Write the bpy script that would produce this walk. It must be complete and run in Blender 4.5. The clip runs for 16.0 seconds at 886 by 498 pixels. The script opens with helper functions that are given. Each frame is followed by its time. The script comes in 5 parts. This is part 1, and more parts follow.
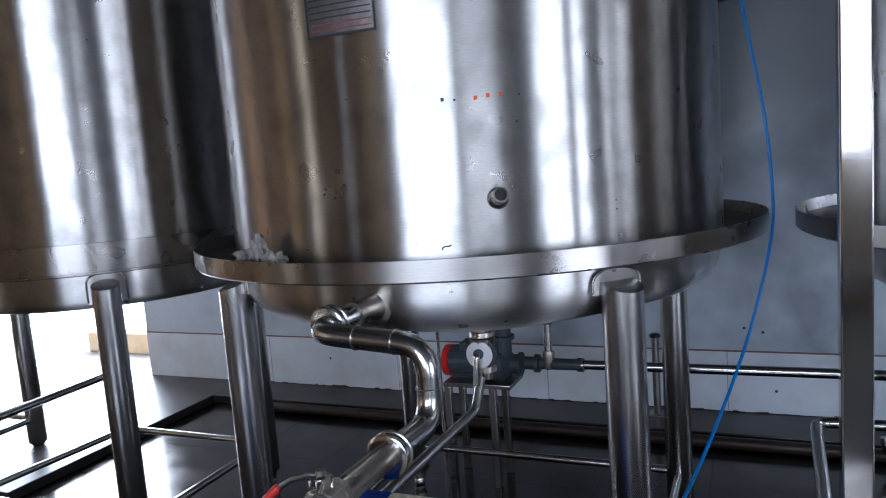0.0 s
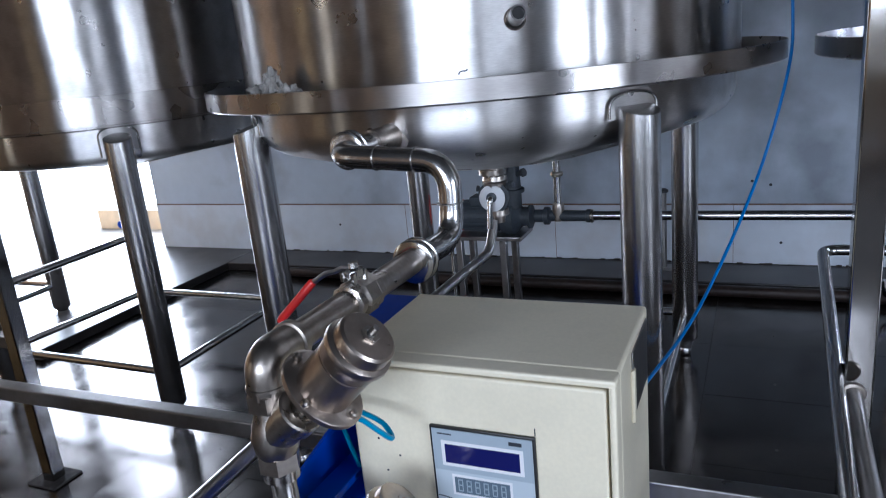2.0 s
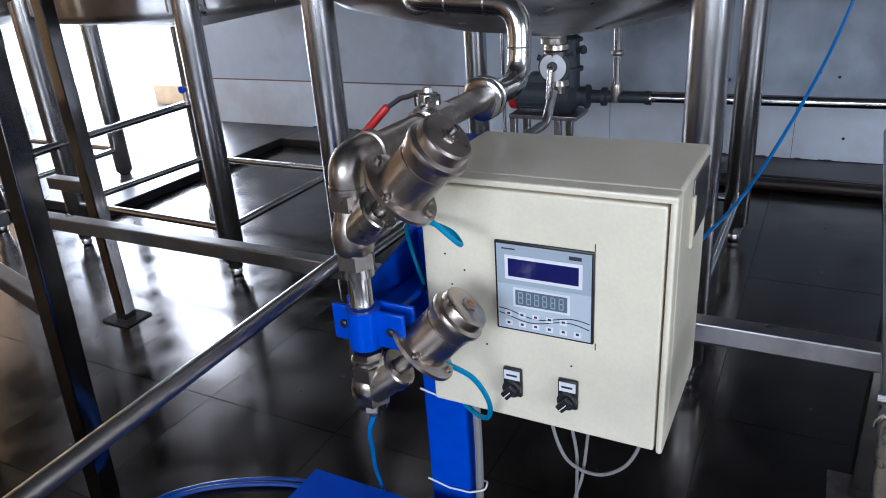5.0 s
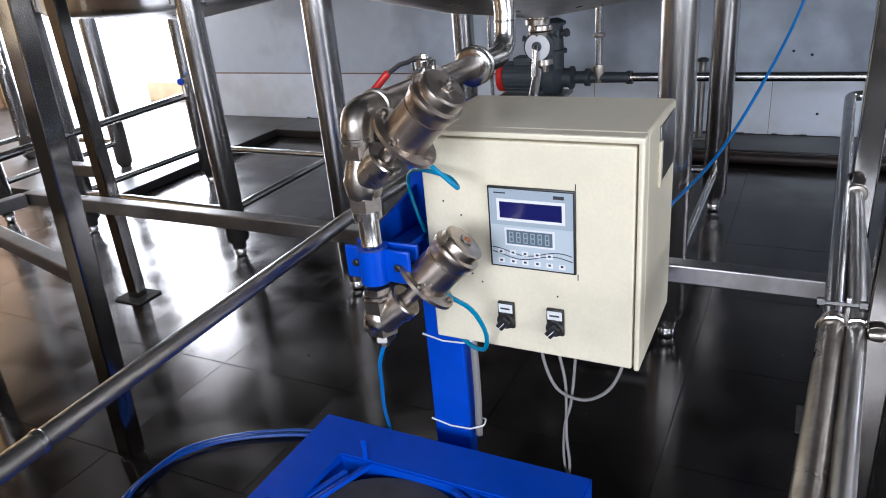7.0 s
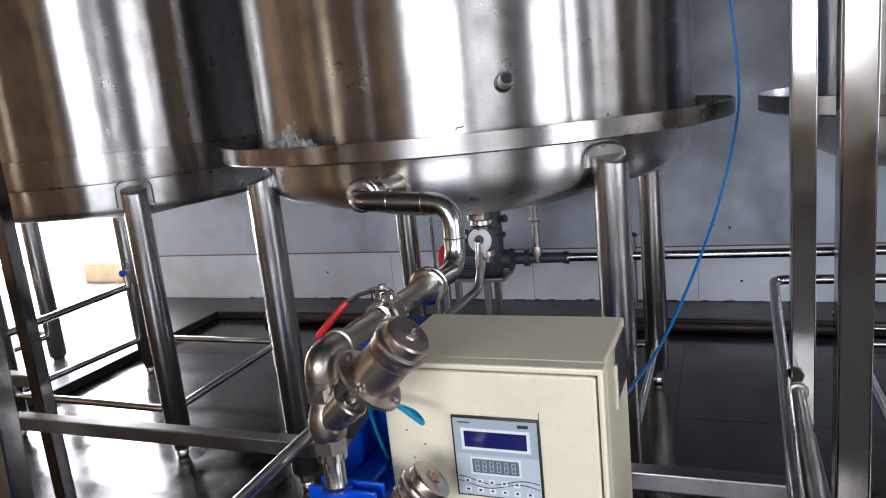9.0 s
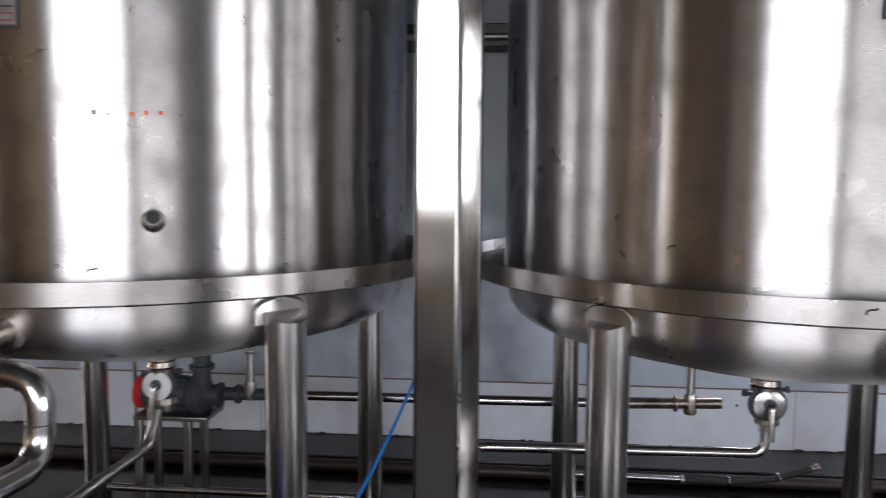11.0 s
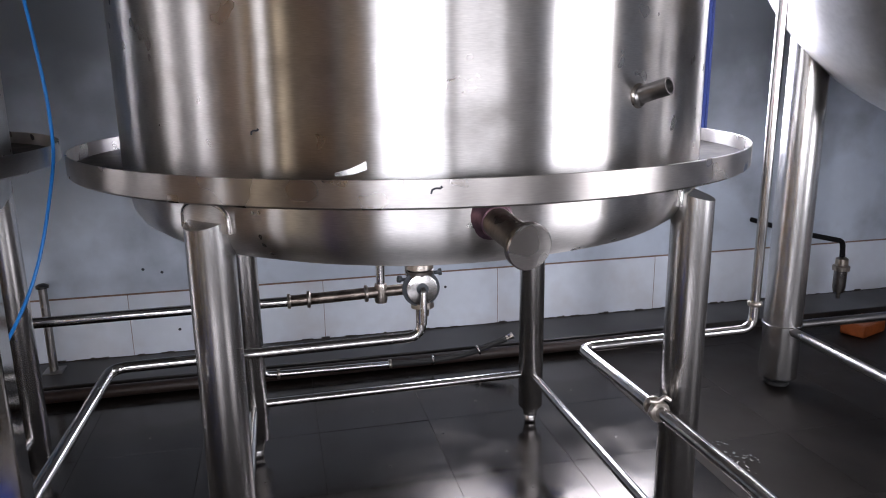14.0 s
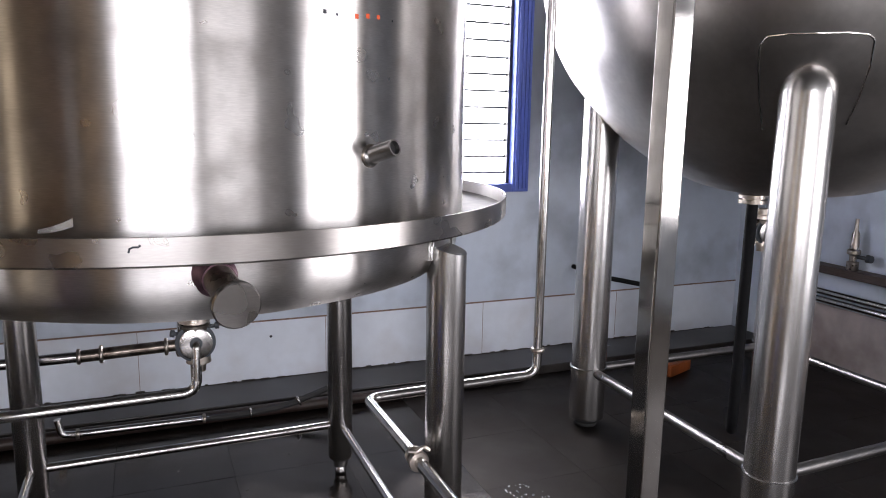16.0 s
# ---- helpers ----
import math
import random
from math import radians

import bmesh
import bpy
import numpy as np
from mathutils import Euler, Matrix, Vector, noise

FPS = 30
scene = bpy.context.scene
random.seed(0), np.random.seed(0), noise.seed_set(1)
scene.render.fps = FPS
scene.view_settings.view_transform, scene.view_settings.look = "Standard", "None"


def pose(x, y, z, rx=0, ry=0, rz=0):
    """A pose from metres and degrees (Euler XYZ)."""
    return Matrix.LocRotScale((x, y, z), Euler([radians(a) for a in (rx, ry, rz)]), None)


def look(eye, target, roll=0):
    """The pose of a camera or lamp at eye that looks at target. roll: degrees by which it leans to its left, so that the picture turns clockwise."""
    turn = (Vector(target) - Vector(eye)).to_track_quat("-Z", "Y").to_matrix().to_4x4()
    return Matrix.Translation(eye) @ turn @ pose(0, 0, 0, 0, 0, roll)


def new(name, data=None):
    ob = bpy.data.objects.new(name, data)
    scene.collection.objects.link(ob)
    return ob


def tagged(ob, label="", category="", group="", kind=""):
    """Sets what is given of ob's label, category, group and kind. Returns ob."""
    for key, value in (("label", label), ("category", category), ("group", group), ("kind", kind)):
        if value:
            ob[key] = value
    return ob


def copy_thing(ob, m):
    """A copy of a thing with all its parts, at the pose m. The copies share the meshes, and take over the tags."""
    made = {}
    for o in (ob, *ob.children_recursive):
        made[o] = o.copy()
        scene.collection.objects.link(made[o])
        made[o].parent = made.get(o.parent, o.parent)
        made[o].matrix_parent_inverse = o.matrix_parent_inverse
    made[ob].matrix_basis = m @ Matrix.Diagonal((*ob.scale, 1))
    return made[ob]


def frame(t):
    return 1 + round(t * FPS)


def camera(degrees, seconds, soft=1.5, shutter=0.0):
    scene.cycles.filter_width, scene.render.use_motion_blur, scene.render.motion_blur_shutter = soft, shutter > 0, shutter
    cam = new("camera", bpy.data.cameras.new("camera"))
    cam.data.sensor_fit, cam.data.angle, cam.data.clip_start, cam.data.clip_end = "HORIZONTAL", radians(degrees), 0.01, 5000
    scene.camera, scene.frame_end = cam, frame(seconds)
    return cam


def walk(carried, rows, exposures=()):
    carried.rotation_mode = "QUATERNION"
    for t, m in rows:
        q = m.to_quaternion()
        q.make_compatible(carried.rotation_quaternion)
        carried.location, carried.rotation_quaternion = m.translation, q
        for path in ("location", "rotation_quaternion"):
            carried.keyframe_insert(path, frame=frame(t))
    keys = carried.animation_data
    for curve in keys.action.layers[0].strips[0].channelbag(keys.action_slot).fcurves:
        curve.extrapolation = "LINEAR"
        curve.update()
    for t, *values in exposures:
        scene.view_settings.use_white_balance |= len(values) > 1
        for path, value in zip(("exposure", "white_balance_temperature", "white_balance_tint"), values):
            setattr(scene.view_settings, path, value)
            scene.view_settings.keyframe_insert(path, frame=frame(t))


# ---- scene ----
cam = camera(63.0, 16.0, soft=0.95, shutter=0.2)
PATH = [
    (0, (0.365, 0.213, 1.518), (-0.429, 2.033, 1.277), -4.3),
    (0.5, (0.378, 0.214, 1.51), (-0.313, 2.074, 1.261), -4.4),
    (1, (0.379, 0.189, 1.466), (-0.327, 2.03, 1.127), -6.2),
    (1.5, (0.357, 0.179, 1.424), (-0.34, 2.01, 1.023), -4.4),
    (2, (0.338, 0.151, 1.385), (-0.461, 1.901, 0.837), -5.6),
    (2.5, (0.333, 0.141, 1.362), (-0.491, 1.856, 0.746), -4.5),
    (3, (0.321, 0.13, 1.343), (-0.558, 1.795, 0.669), -5.3),
    (3.5, (0.316, 0.112, 1.323), (-0.565, 1.743, 0.57), -4.2),
    (4, (0.308, 0.096, 1.306), (-0.612, 1.683, 0.51), -4.5),
    (4.2, (0.315, 0.087, 1.3), (-0.597, 1.67, 0.486), -4.3),
    (6.3, (0.345, -0.036, 1.272), (-0.501, 1.621, 0.538), -4.5),
    (6.5, (0.357, -0.05, 1.268), (-0.495, 1.59, 0.502), -5.0),
    (7, (0.395, -0.12, 1.263), (-0.465, 1.498, 0.462), -5.2),
    (7.5, (0.426, -0.185, 1.271), (-0.447, 1.418, 0.453), -4.6),
    (8, (0.403, -0.183, 1.309), (-0.501, 1.452, 0.596), -6.3),
    (8.5, (0.366, -0.171, 1.381), (-0.438, 1.591, 0.882), -3.8),
    (8.7, (0.358, -0.146, 1.393), (-0.411, 1.643, 0.94), -4.8),
    (10.8, (0.561, 0.178, 1.502), (0.182, 2.129, 1.28), -0.3),
    (11, (0.592, 0.266, 1.515), (0.431, 2.251, 1.33), 0.5),
    (11.5, (0.656, 0.347, 1.513), (0.732, 2.334, 1.29), -1.4),
    (12, (0.773, 0.375, 1.527), (0.995, 2.352, 1.324), -0.8),
    (12.5, (0.885, 0.389, 1.534), (1.138, 2.362, 1.327), 1.5),
    (13, (0.964, 0.396, 1.507), (1.275, 2.346, 1.19), 1.0),
    (13.5, (1.019, 0.411, 1.487), (1.431, 2.316, 1.039), 0.5),
    (14, (1.005, 0.417, 1.481), (1.439, 2.311, 1.011), -0.7),
    (14.5, (1.031, 0.412, 1.467), (1.66, 2.233, 0.931), -0.3),
    (15, (1.152, 0.381, 1.47), (1.852, 2.183, 0.958), 0.7),
    (15.5, (1.25, 0.34, 1.488), (2.031, 2.13, 1.06), 1.9),
    (16, (1.303, 0.307, 1.513), (2.051, 2.128, 1.16), 1.0),
]
EXPOSURE = [(0, -0.2, 5550, 12), (1.5, -0.05, 5500, 12), (3.5, 0.08, 5450, 12), (7.5, 0.58, 6050, 13), (8, 0.76, 6000, 13), (8.6, 0.36, 6150, 13), (10.5, 0.05, 6500, 16), (11, -0.05, 6500, 16), (11.5, -0.22, 6500, 17), (12, -0.48, 6450, 14), (12.5, -0.05, 6750, 19), (13, 0.1, 6550, 18), (14, 0.24, 6450, 18), (14.5, 0.46, 6450, 18), (15.5, 0.32, 6700, 18), (16, 0.15, 6700, 18)]
walk(cam, [(t, look(eye, target, roll)) for t, eye, target, roll in PATH], EXPOSURE)

# ---------- world, sun, daylight through the openings ----------
world = bpy.data.worlds.new("sky")
scene.world = world
world.use_nodes = True
wn = world.node_tree
sky = wn.nodes.new("ShaderNodeTexSky")
sky.sky_type, sky.sun_disc = "NISHITA", False
sky.sun_elevation, sky.sun_rotation = radians(49.5), radians(20.5)
wn.links.new(sky.outputs[0], wn.nodes["Background"].inputs[0])
wn.nodes["Background"].inputs[1].default_value = 0.15


def lamp(name, kind, m, energy, color=(1, 1, 1), size=(1, 1), angle=0.0):
    data = bpy.data.lights.new(name, kind)
    data.energy, data.color = energy, color
    if kind == "AREA":
        data.shape, data.size, data.size_y = "RECTANGLE", size[0], size[1]
    else:
        data.angle = radians(angle)
    ob = new(name, data)
    ob.matrix_world = m
    return ob


WX0, WX1, WY0, WY1, CEIL = -6.6, 5.25, -4.2, 4.28, 3.3
lamp("sun", "SUN", look((0, 0, 10), (-3.0, -8.0, 0)), 3.0, (1, 0.95, 0.88), angle=0.5)
lamp("door_light_front", "AREA", look((-0.04, WY0 - 0.1, 2.14), (-0.04, 0, 2.14)), 180, (0.92, 0.955, 1.0), (2.72, 1.50))
lamp("window_light_shaded", "AREA", look((2.75, WY0 - 0.1, 1.5), (2.75, 0, 1.5)), 40, (0.94, 0.96, 1.0), (2.0, 1.2))
lamp("window_light_side", "AREA", look((WX1 + 0.1, -1.4, 1.55), (0, -1.4, 1.55)), 175, (0.95, 0.97, 1.0), (2.84, 1.5))
lamp("doorway_light_west", "AREA", look((WX0 - 0.1, -3.2, 1.6), (0, -3.2, 1.6)), 11, (1.0, 0.80, 0.52), (0.62, 2.0))
lamp("door_light", "AREA", look((-5.16, WY1 + 0.12, 1.32), (-5.16, 0, 1.32)), 200, (0.93, 0.96, 1.0), (2.4, 2.5))
lamp("window_light_back", "AREA", look((3.03, WY1 + 0.16, 1.775), (3.03, 0, 1.775)), 22, (0.95, 0.97, 1.0), (0.80, 1.33))

# ---------- materials ----------


def mat(name, base, rough=0.5, metal=0.0, grain=0.0, scale=40.0, bump=0.0, stretch=(1, 1, 1), dirt=None, dirt_amount=0.0, dirt_scale=3.0,
        rough_var=0.0, aniso=0.0, tangent="", coat=0.0, random=0.0, spec=0.5):
    m = bpy.data.materials.new(name)
    m.use_nodes = True
    t = m.node_tree
    p = t.nodes["Principled BSDF"]
    p.inputs["Base Color"].default_value = (*base, 1)
    p.inputs["Roughness"].default_value = rough
    p.inputs["Metallic"].default_value = metal
    p.inputs["Coat Weight"].default_value = coat
    p.inputs["Specular IOR Level"].default_value = spec
    geo = t.nodes.new("ShaderNodeTexCoord")
    mp = t.nodes.new("ShaderNodeMapping")
    mp.inputs["Scale"].default_value = stretch
    t.links.new(geo.outputs["Object"], mp.inputs[0])
    fine = t.nodes.new("ShaderNodeTexNoise")
    fine.inputs["Scale"].default_value, fine.inputs["Detail"].default_value = scale, 5
    t.links.new(mp.outputs[0], fine.inputs["Vector"])
    broad = t.nodes.new("ShaderNodeTexNoise")
    broad.inputs["Scale"].default_value, broad.inputs["Detail"].default_value = dirt_scale, 2.5 if aniso else 6
    t.links.new(geo.outputs["Object"], broad.inputs["Vector"])
    colour = None
    if grain or dirt or random:
        ramp = t.nodes.new("ShaderNodeMapRange")
        ramp.inputs["From Min"].default_value, ramp.inputs["From Max"].default_value = 0.3, 0.7
        ramp.inputs["To Min"].default_value, ramp.inputs["To Max"].default_value = 1 - grain, 1 + grain
        t.links.new(fine.outputs["Fac"], ramp.inputs["Value"])
        mix = t.nodes.new("ShaderNodeMix")
        mix.data_type, mix.blend_type = "RGBA", "MULTIPLY"
        mix.inputs["Factor"].default_value = 1
        mix.inputs["A"].default_value = (*base, 1)
        t.links.new(ramp.outputs[0], mix.inputs["B"])
        colour = mix.outputs["Result"]
        if random:
            info = t.nodes.new("ShaderNodeObjectInfo")
            r2 = t.nodes.new("ShaderNodeMapRange")
            r2.inputs["To Min"].default_value, r2.inputs["To Max"].default_value = 1 - random, 1 + random
            t.links.new(info.outputs["Random"], r2.inputs["Value"])
            mm = t.nodes.new("ShaderNodeMix")
            mm.data_type, mm.blend_type = "RGBA", "MULTIPLY"
            mm.inputs["Factor"].default_value = 1
            t.links.new(colour, mm.inputs["A"])
            t.links.new(r2.outputs[0], mm.inputs["B"])
            colour = mm.outputs["Result"]
        if dirt:
            d = t.nodes.new("ShaderNodeMix")
            d.data_type = "RGBA"
            mr = t.nodes.new("ShaderNodeMapRange")
            mr.inputs["From Min"].default_value, mr.inputs["From Max"].default_value = 0.48, 0.75
            mr.inputs["To Max"].default_value = dirt_amount
            t.links.new(broad.outputs["Fac"], mr.inputs["Value"])
            t.links.new(mr.outputs[0], d.inputs["Factor"])
            t.links.new(colour, d.inputs["A"])
            d.inputs["B"].default_value = (*dirt, 1)
            colour = d.outputs["Result"]
        t.links.new(colour, p.inputs["Base Color"])
    if rough_var:
        rr = t.nodes.new("ShaderNodeMapRange")
        rr.inputs["From Min"].default_value, rr.inputs["From Max"].default_value = 0.3, 0.7
        rr.inputs["To Min"].default_value, rr.inputs["To Max"].default_value = max(0.02, rough - rough_var), rough + rough_var
        t.links.new(broad.outputs["Fac"], rr.inputs["Value"])
        t.links.new(rr.outputs[0], p.inputs["Roughness"])
    if bump:
        b = t.nodes.new("ShaderNodeBump")
        b.inputs["Strength"].default_value, b.inputs["Distance"].default_value = bump, 0.002
        t.links.new(fine.outputs["Fac"], b.inputs["Height"])
        t.links.new(b.outputs[0], p.inputs["Normal"])
    if aniso:
        p.inputs["Anisotropic"].default_value = aniso
        tn = t.nodes.new("ShaderNodeTangent")
        tn.direction_type, tn.axis = "RADIAL", tangent or "Z"
        p.inputs["Anisotropic Rotation"].default_value = 0.25
        t.links.new(tn.outputs[0], p.inputs["Tangent"])
    return m


STEEL_TANK = mat("brushed_steel", (0.63, 0.612, 0.598), 0.31, 1.0, grain=0.10, scale=60, stretch=(1, 1, 14), dirt=(0.30, 0.27, 0.25),
                 dirt_amount=0.37, dirt_scale=13, rough_var=0.04, aniso=1.0, tangent="Z")
STEEL_DOME = mat("dull_brushed_steel", (0.50, 0.485, 0.47), 0.34, 1.0, grain=0.06, scale=40, dirt=(0.34, 0.31, 0.29), dirt_amount=0.5, dirt_scale=5, rough_var=0.04, aniso=0.6, tangent="Z")
STEEL_TRAY = mat("tray_steel", (0.41, 0.39, 0.375), 0.30, 1.0, grain=0.06, scale=50, stretch=(1, 1, 8), dirt=(0.28, 0.25, 0.23), dirt_amount=0.5, dirt_scale=8,
                 rough_var=0.06, aniso=0.85, tangent="Z")
STEEL_LEG = mat("leg_steel", (0.53, 0.52, 0.51), 0.27, 1.0, grain=0.05, scale=60, stretch=(4, 4, 0.8), dirt=(0.40, 0.38, 0.36), dirt_amount=0.3, dirt_scale=12)
STEEL_PIPE = mat("polished_pipe", (0.54, 0.53, 0.52), 0.19, 1.0, grain=0.04, scale=30, dirt=(0.35, 0.31, 0.28), dirt_amount=0.4, dirt_scale=12, rough_var=0.06)
STEEL_CAST = mat("cast_steel", (0.40, 0.36, 0.32), 0.32, 1.0, grain=0.1, scale=120, bump=0.12, dirt=(0.24, 0.19, 0.15), dirt_amount=0.5, dirt_scale=20, rough_var=0.08)
STEEL_TURNED = mat("turned_brown_steel", (0.45, 0.39, 0.34), 0.33, 1.0, grain=0.06, scale=80, bump=0.02, dirt=(0.26, 0.20, 0.16), dirt_amount=0.5, dirt_scale=28, rough_var=0.06)
STEEL_POST = mat("satin_tube", (0.38, 0.37, 0.355), 0.11, 1.0, grain=0.05, scale=50, stretch=(3, 3, 0.5), dirt=(0.28, 0.25, 0.22), dirt_amount=0.4, dirt_scale=14, rough_var=0.04)
STEEL_BEAM = mat("dull_tube", (0.27, 0.26, 0.255), 0.34, 1.0, grain=0.08, scale=50, bump=0.02, dirt=(0.20, 0.18, 0.16), dirt_amount=0.5, dirt_scale=8, rough_var=0.08)
IRON = mat("pump_grey_paint", (0.04, 0.048, 0.057), 0.5, 0.0, grain=0.15, scale=90, bump=0.1)
RED = mat("red_plastic", (0.55, 0.02, 0.015), 0.4, grain=0.05)
MATT_BLACK = mat("matt_black_paint", (0.008, 0.008, 0.009), 0.8, spec=0.15, grain=0.2)
BLACK = mat("black_plastic", (0.012, 0.012, 0.013), 0.42)
WHITE = mat("white_plastic", (0.75, 0.75, 0.76), 0.4, grain=0.02)
BLUE = mat("blue_enamel", (0.001, 0.055, 0.46), 0.36, grain=0.08, scale=30, bump=0.03, rough_var=0.1, spec=0.3)
HOSE = mat("blue_hose", (0.003, 0.17, 0.52), 0.35)
TEAL = mat("teal_hose", (0.0, 0.22, 0.40), 0.3)
CREAM = mat("cream_enamel", (0.77, 0.70, 0.53), 0.42, grain=0.03, scale=150, bump=0.03, dirt=(0.48, 0.45, 0.36), dirt_amount=0.25, dirt_scale=9)
PLATE_GREY = mat("membrane_grey", (0.35, 0.41, 0.46), 0.4)
PLATE_LIGHT = mat("membrane_light", (0.48, 0.54, 0.58), 0.4)
LCD_BLUE = mat("display_blue", (0.01, 0.012, 0.10), 0.12)
LCD_GREY = mat("display_grey", (0.12, 0.16, 0.20), 0.2)
INK = mat("ink", (0.02, 0.025, 0.035), 0.6)
RUBBER = mat("dark_rubber", (0.02, 0.02, 0.02), 0.7)
COPPER = mat("orange_fitting", (0.45, 0.12, 0.03), 0.35, 0.6)
CABLE = mat("grey_cable", (0.22, 0.21, 0.20), 0.5)
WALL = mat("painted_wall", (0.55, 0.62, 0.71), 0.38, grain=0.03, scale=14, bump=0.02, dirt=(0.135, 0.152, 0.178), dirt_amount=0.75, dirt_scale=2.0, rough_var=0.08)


def shade_upper_wall(m, low, high, colour):
    """Puts grey shade into a painted wall's upper colour, with a blotchy lower edge."""
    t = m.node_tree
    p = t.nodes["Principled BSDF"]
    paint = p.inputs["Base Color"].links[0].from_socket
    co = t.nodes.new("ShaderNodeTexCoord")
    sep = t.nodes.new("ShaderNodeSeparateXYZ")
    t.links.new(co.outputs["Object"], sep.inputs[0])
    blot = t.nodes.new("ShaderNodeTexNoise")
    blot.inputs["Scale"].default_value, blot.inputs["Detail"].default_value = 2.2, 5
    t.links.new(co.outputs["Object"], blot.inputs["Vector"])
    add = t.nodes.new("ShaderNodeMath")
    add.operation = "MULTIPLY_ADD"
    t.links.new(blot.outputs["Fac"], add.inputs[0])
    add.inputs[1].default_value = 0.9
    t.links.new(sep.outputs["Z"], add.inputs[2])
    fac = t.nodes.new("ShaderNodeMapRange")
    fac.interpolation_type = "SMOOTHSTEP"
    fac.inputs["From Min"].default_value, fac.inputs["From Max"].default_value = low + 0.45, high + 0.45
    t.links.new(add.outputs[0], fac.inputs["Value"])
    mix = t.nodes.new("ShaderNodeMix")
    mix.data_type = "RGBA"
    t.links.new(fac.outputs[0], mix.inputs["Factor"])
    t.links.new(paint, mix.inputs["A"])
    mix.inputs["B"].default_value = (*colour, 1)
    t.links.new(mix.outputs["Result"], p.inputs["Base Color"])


# WALL turns grey above about a metre: shade carried by its colour
shade_upper_wall(WALL, 1.05, 1.65, (0.212, 0.236, 0.268))
WALL_LOW = mat("painted_dado", (0.70, 0.755, 0.825), 0.36, grain=0.03, scale=14, bump=0.02, dirt=(0.47, 0.44, 0.42), dirt_amount=0.5, dirt_scale=3.0, rough_var=0.08)
WALL_WARM = mat("ochre_boards", (0.80, 0.53, 0.24), 0.5, grain=0.3, scale=4.0, stretch=(1, 1, 0.03), bump=0.03, dirt=(0.30, 0.19, 0.09), dirt_amount=0.4, dirt_scale=1.5)
WALL_BROWN = mat("brown_boards", (0.24, 0.135, 0.06), 0.5, grain=0.6, scale=4.0, stretch=(1, 1, 0.03), bump=0.03, dirt=(0.08, 0.055, 0.04), dirt_amount=0.5, dirt_scale=1.5)
WALL_PALE = mat("pale_limewash", (0.62, 0.61, 0.60), 0.6, grain=0.05, scale=10, bump=0.03, dirt=(0.40, 0.38, 0.36), dirt_amount=0.5, dirt_scale=1.6)
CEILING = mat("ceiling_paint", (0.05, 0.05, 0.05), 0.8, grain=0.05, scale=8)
FLOOR = mat("dark_stone_tile", (0.0045, 0.0037, 0.0033), 0.18, spec=0.64, grain=0.25, scale=9, bump=0.03, dirt=(0.010, 0.0085, 0.0075), dirt_amount=0.7, dirt_scale=4.5, rough_var=0.11, random=0.12)
FLOOR_WORN = mat("worn_stone_tile", (0.0062, 0.0050, 0.0043), 0.52, spec=0.25, grain=0.25, scale=9, bump=0.04, dirt=(0.013, 0.0105, 0.009), dirt_amount=0.7, dirt_scale=3.5, rough_var=0.08, random=0.12)
for m in (FLOOR, FLOOR_WORN):
    m.node_tree.nodes["Principled BSDF"].inputs["Specular Tint"].default_value = (1.0, 0.88, 0.80, 1)
FLOOR_DULL = mat("dusty_floor_tile", (0.028, 0.023, 0.019), 0.75, spec=0.2, grain=0.25, scale=9, bump=0.05, dirt=(0.05, 0.042, 0.034), dirt_amount=0.6, dirt_scale=2.5, random=0.1)
TRAY_FLOOR_DARK = mat("dark_tray_floor", (0.05, 0.042, 0.036), 0.6, grain=0.4, scale=25, bump=0.2, dirt=(0.16, 0.14, 0.12), dirt_amount=0.7, dirt_scale=9)
GROUT = mat("floor_grout", (0.011, 0.009, 0.008), 0.6, grain=0.2)
PLINTH = mat("brown_stone", (0.018, 0.015, 0.0135), 0.35, grain=0.2, scale=12, dirt=(0.028, 0.024, 0.021), dirt_amount=0.6, dirt_scale=3, rough_var=0.08)
RUST = mat("rust_line", (0.20, 0.13, 0.10), 0.8, grain=0.3)
FRAME_BLUE = mat("blue_frame", (0.09, 0.14, 0.48), 0.4, grain=0.05)
GROUND = mat("pale_ground", (0.45, 0.42, 0.37), 0.9, grain=0.2, scale=5, dirt=(0.36, 0.30, 0.22), dirt_amount=0.5, dirt_scale=1)
HEAT_TINT = mat("heat_tinted_weld", (0.20, 0.12, 0.15), 0.4, 0.9, grain=0.3, scale=60, bump=0.2)
FOIL = mat("crumpled_foil", (0.62, 0.60, 0.57), 0.25, 1.0, bump=0.5, scale=60)
ORANGE_INK = mat("orange_ink", (0.75, 0.10, 0.02), 0.6)

# ---------- mesh helpers ----------


def thing(name, loc, label, category, group="", kind=""):
    ob = new(name)
    ob.empty_display_size = 0.05
    ob.location = loc
    return tagged(ob, label, category, group, kind)


def part(name, bm, material, parent=None, label="", smooth=True, world=False):
    """One mesh object; with world the coordinates are the world's."""
    if world and parent is not None:
        base = parent
        off = Vector((0, 0, 0))
        while base is not None:
            off += base.location
            base = base.parent
        bmesh.ops.translate(bm, verts=bm.verts, vec=-off)
    bmesh.ops.recalc_face_normals(bm, faces=bm.faces)
    me = bpy.data.meshes.new(name)
    lay = bm.faces.layers.int.get("flat")
    round_faces = [not (lay and f[lay]) for f in bm.faces]
    bm.to_mesh(me)
    bm.free()
    me.materials.append(material)
    if smooth:
        me.shade_smooth()
        me.set_sharp_from_angle(angle=radians(35))
        me.polygons.foreach_set("use_smooth", round_faces)
    ob = new(name, me)
    if parent is not None:
        ob.parent = parent
    return tagged(ob, label)


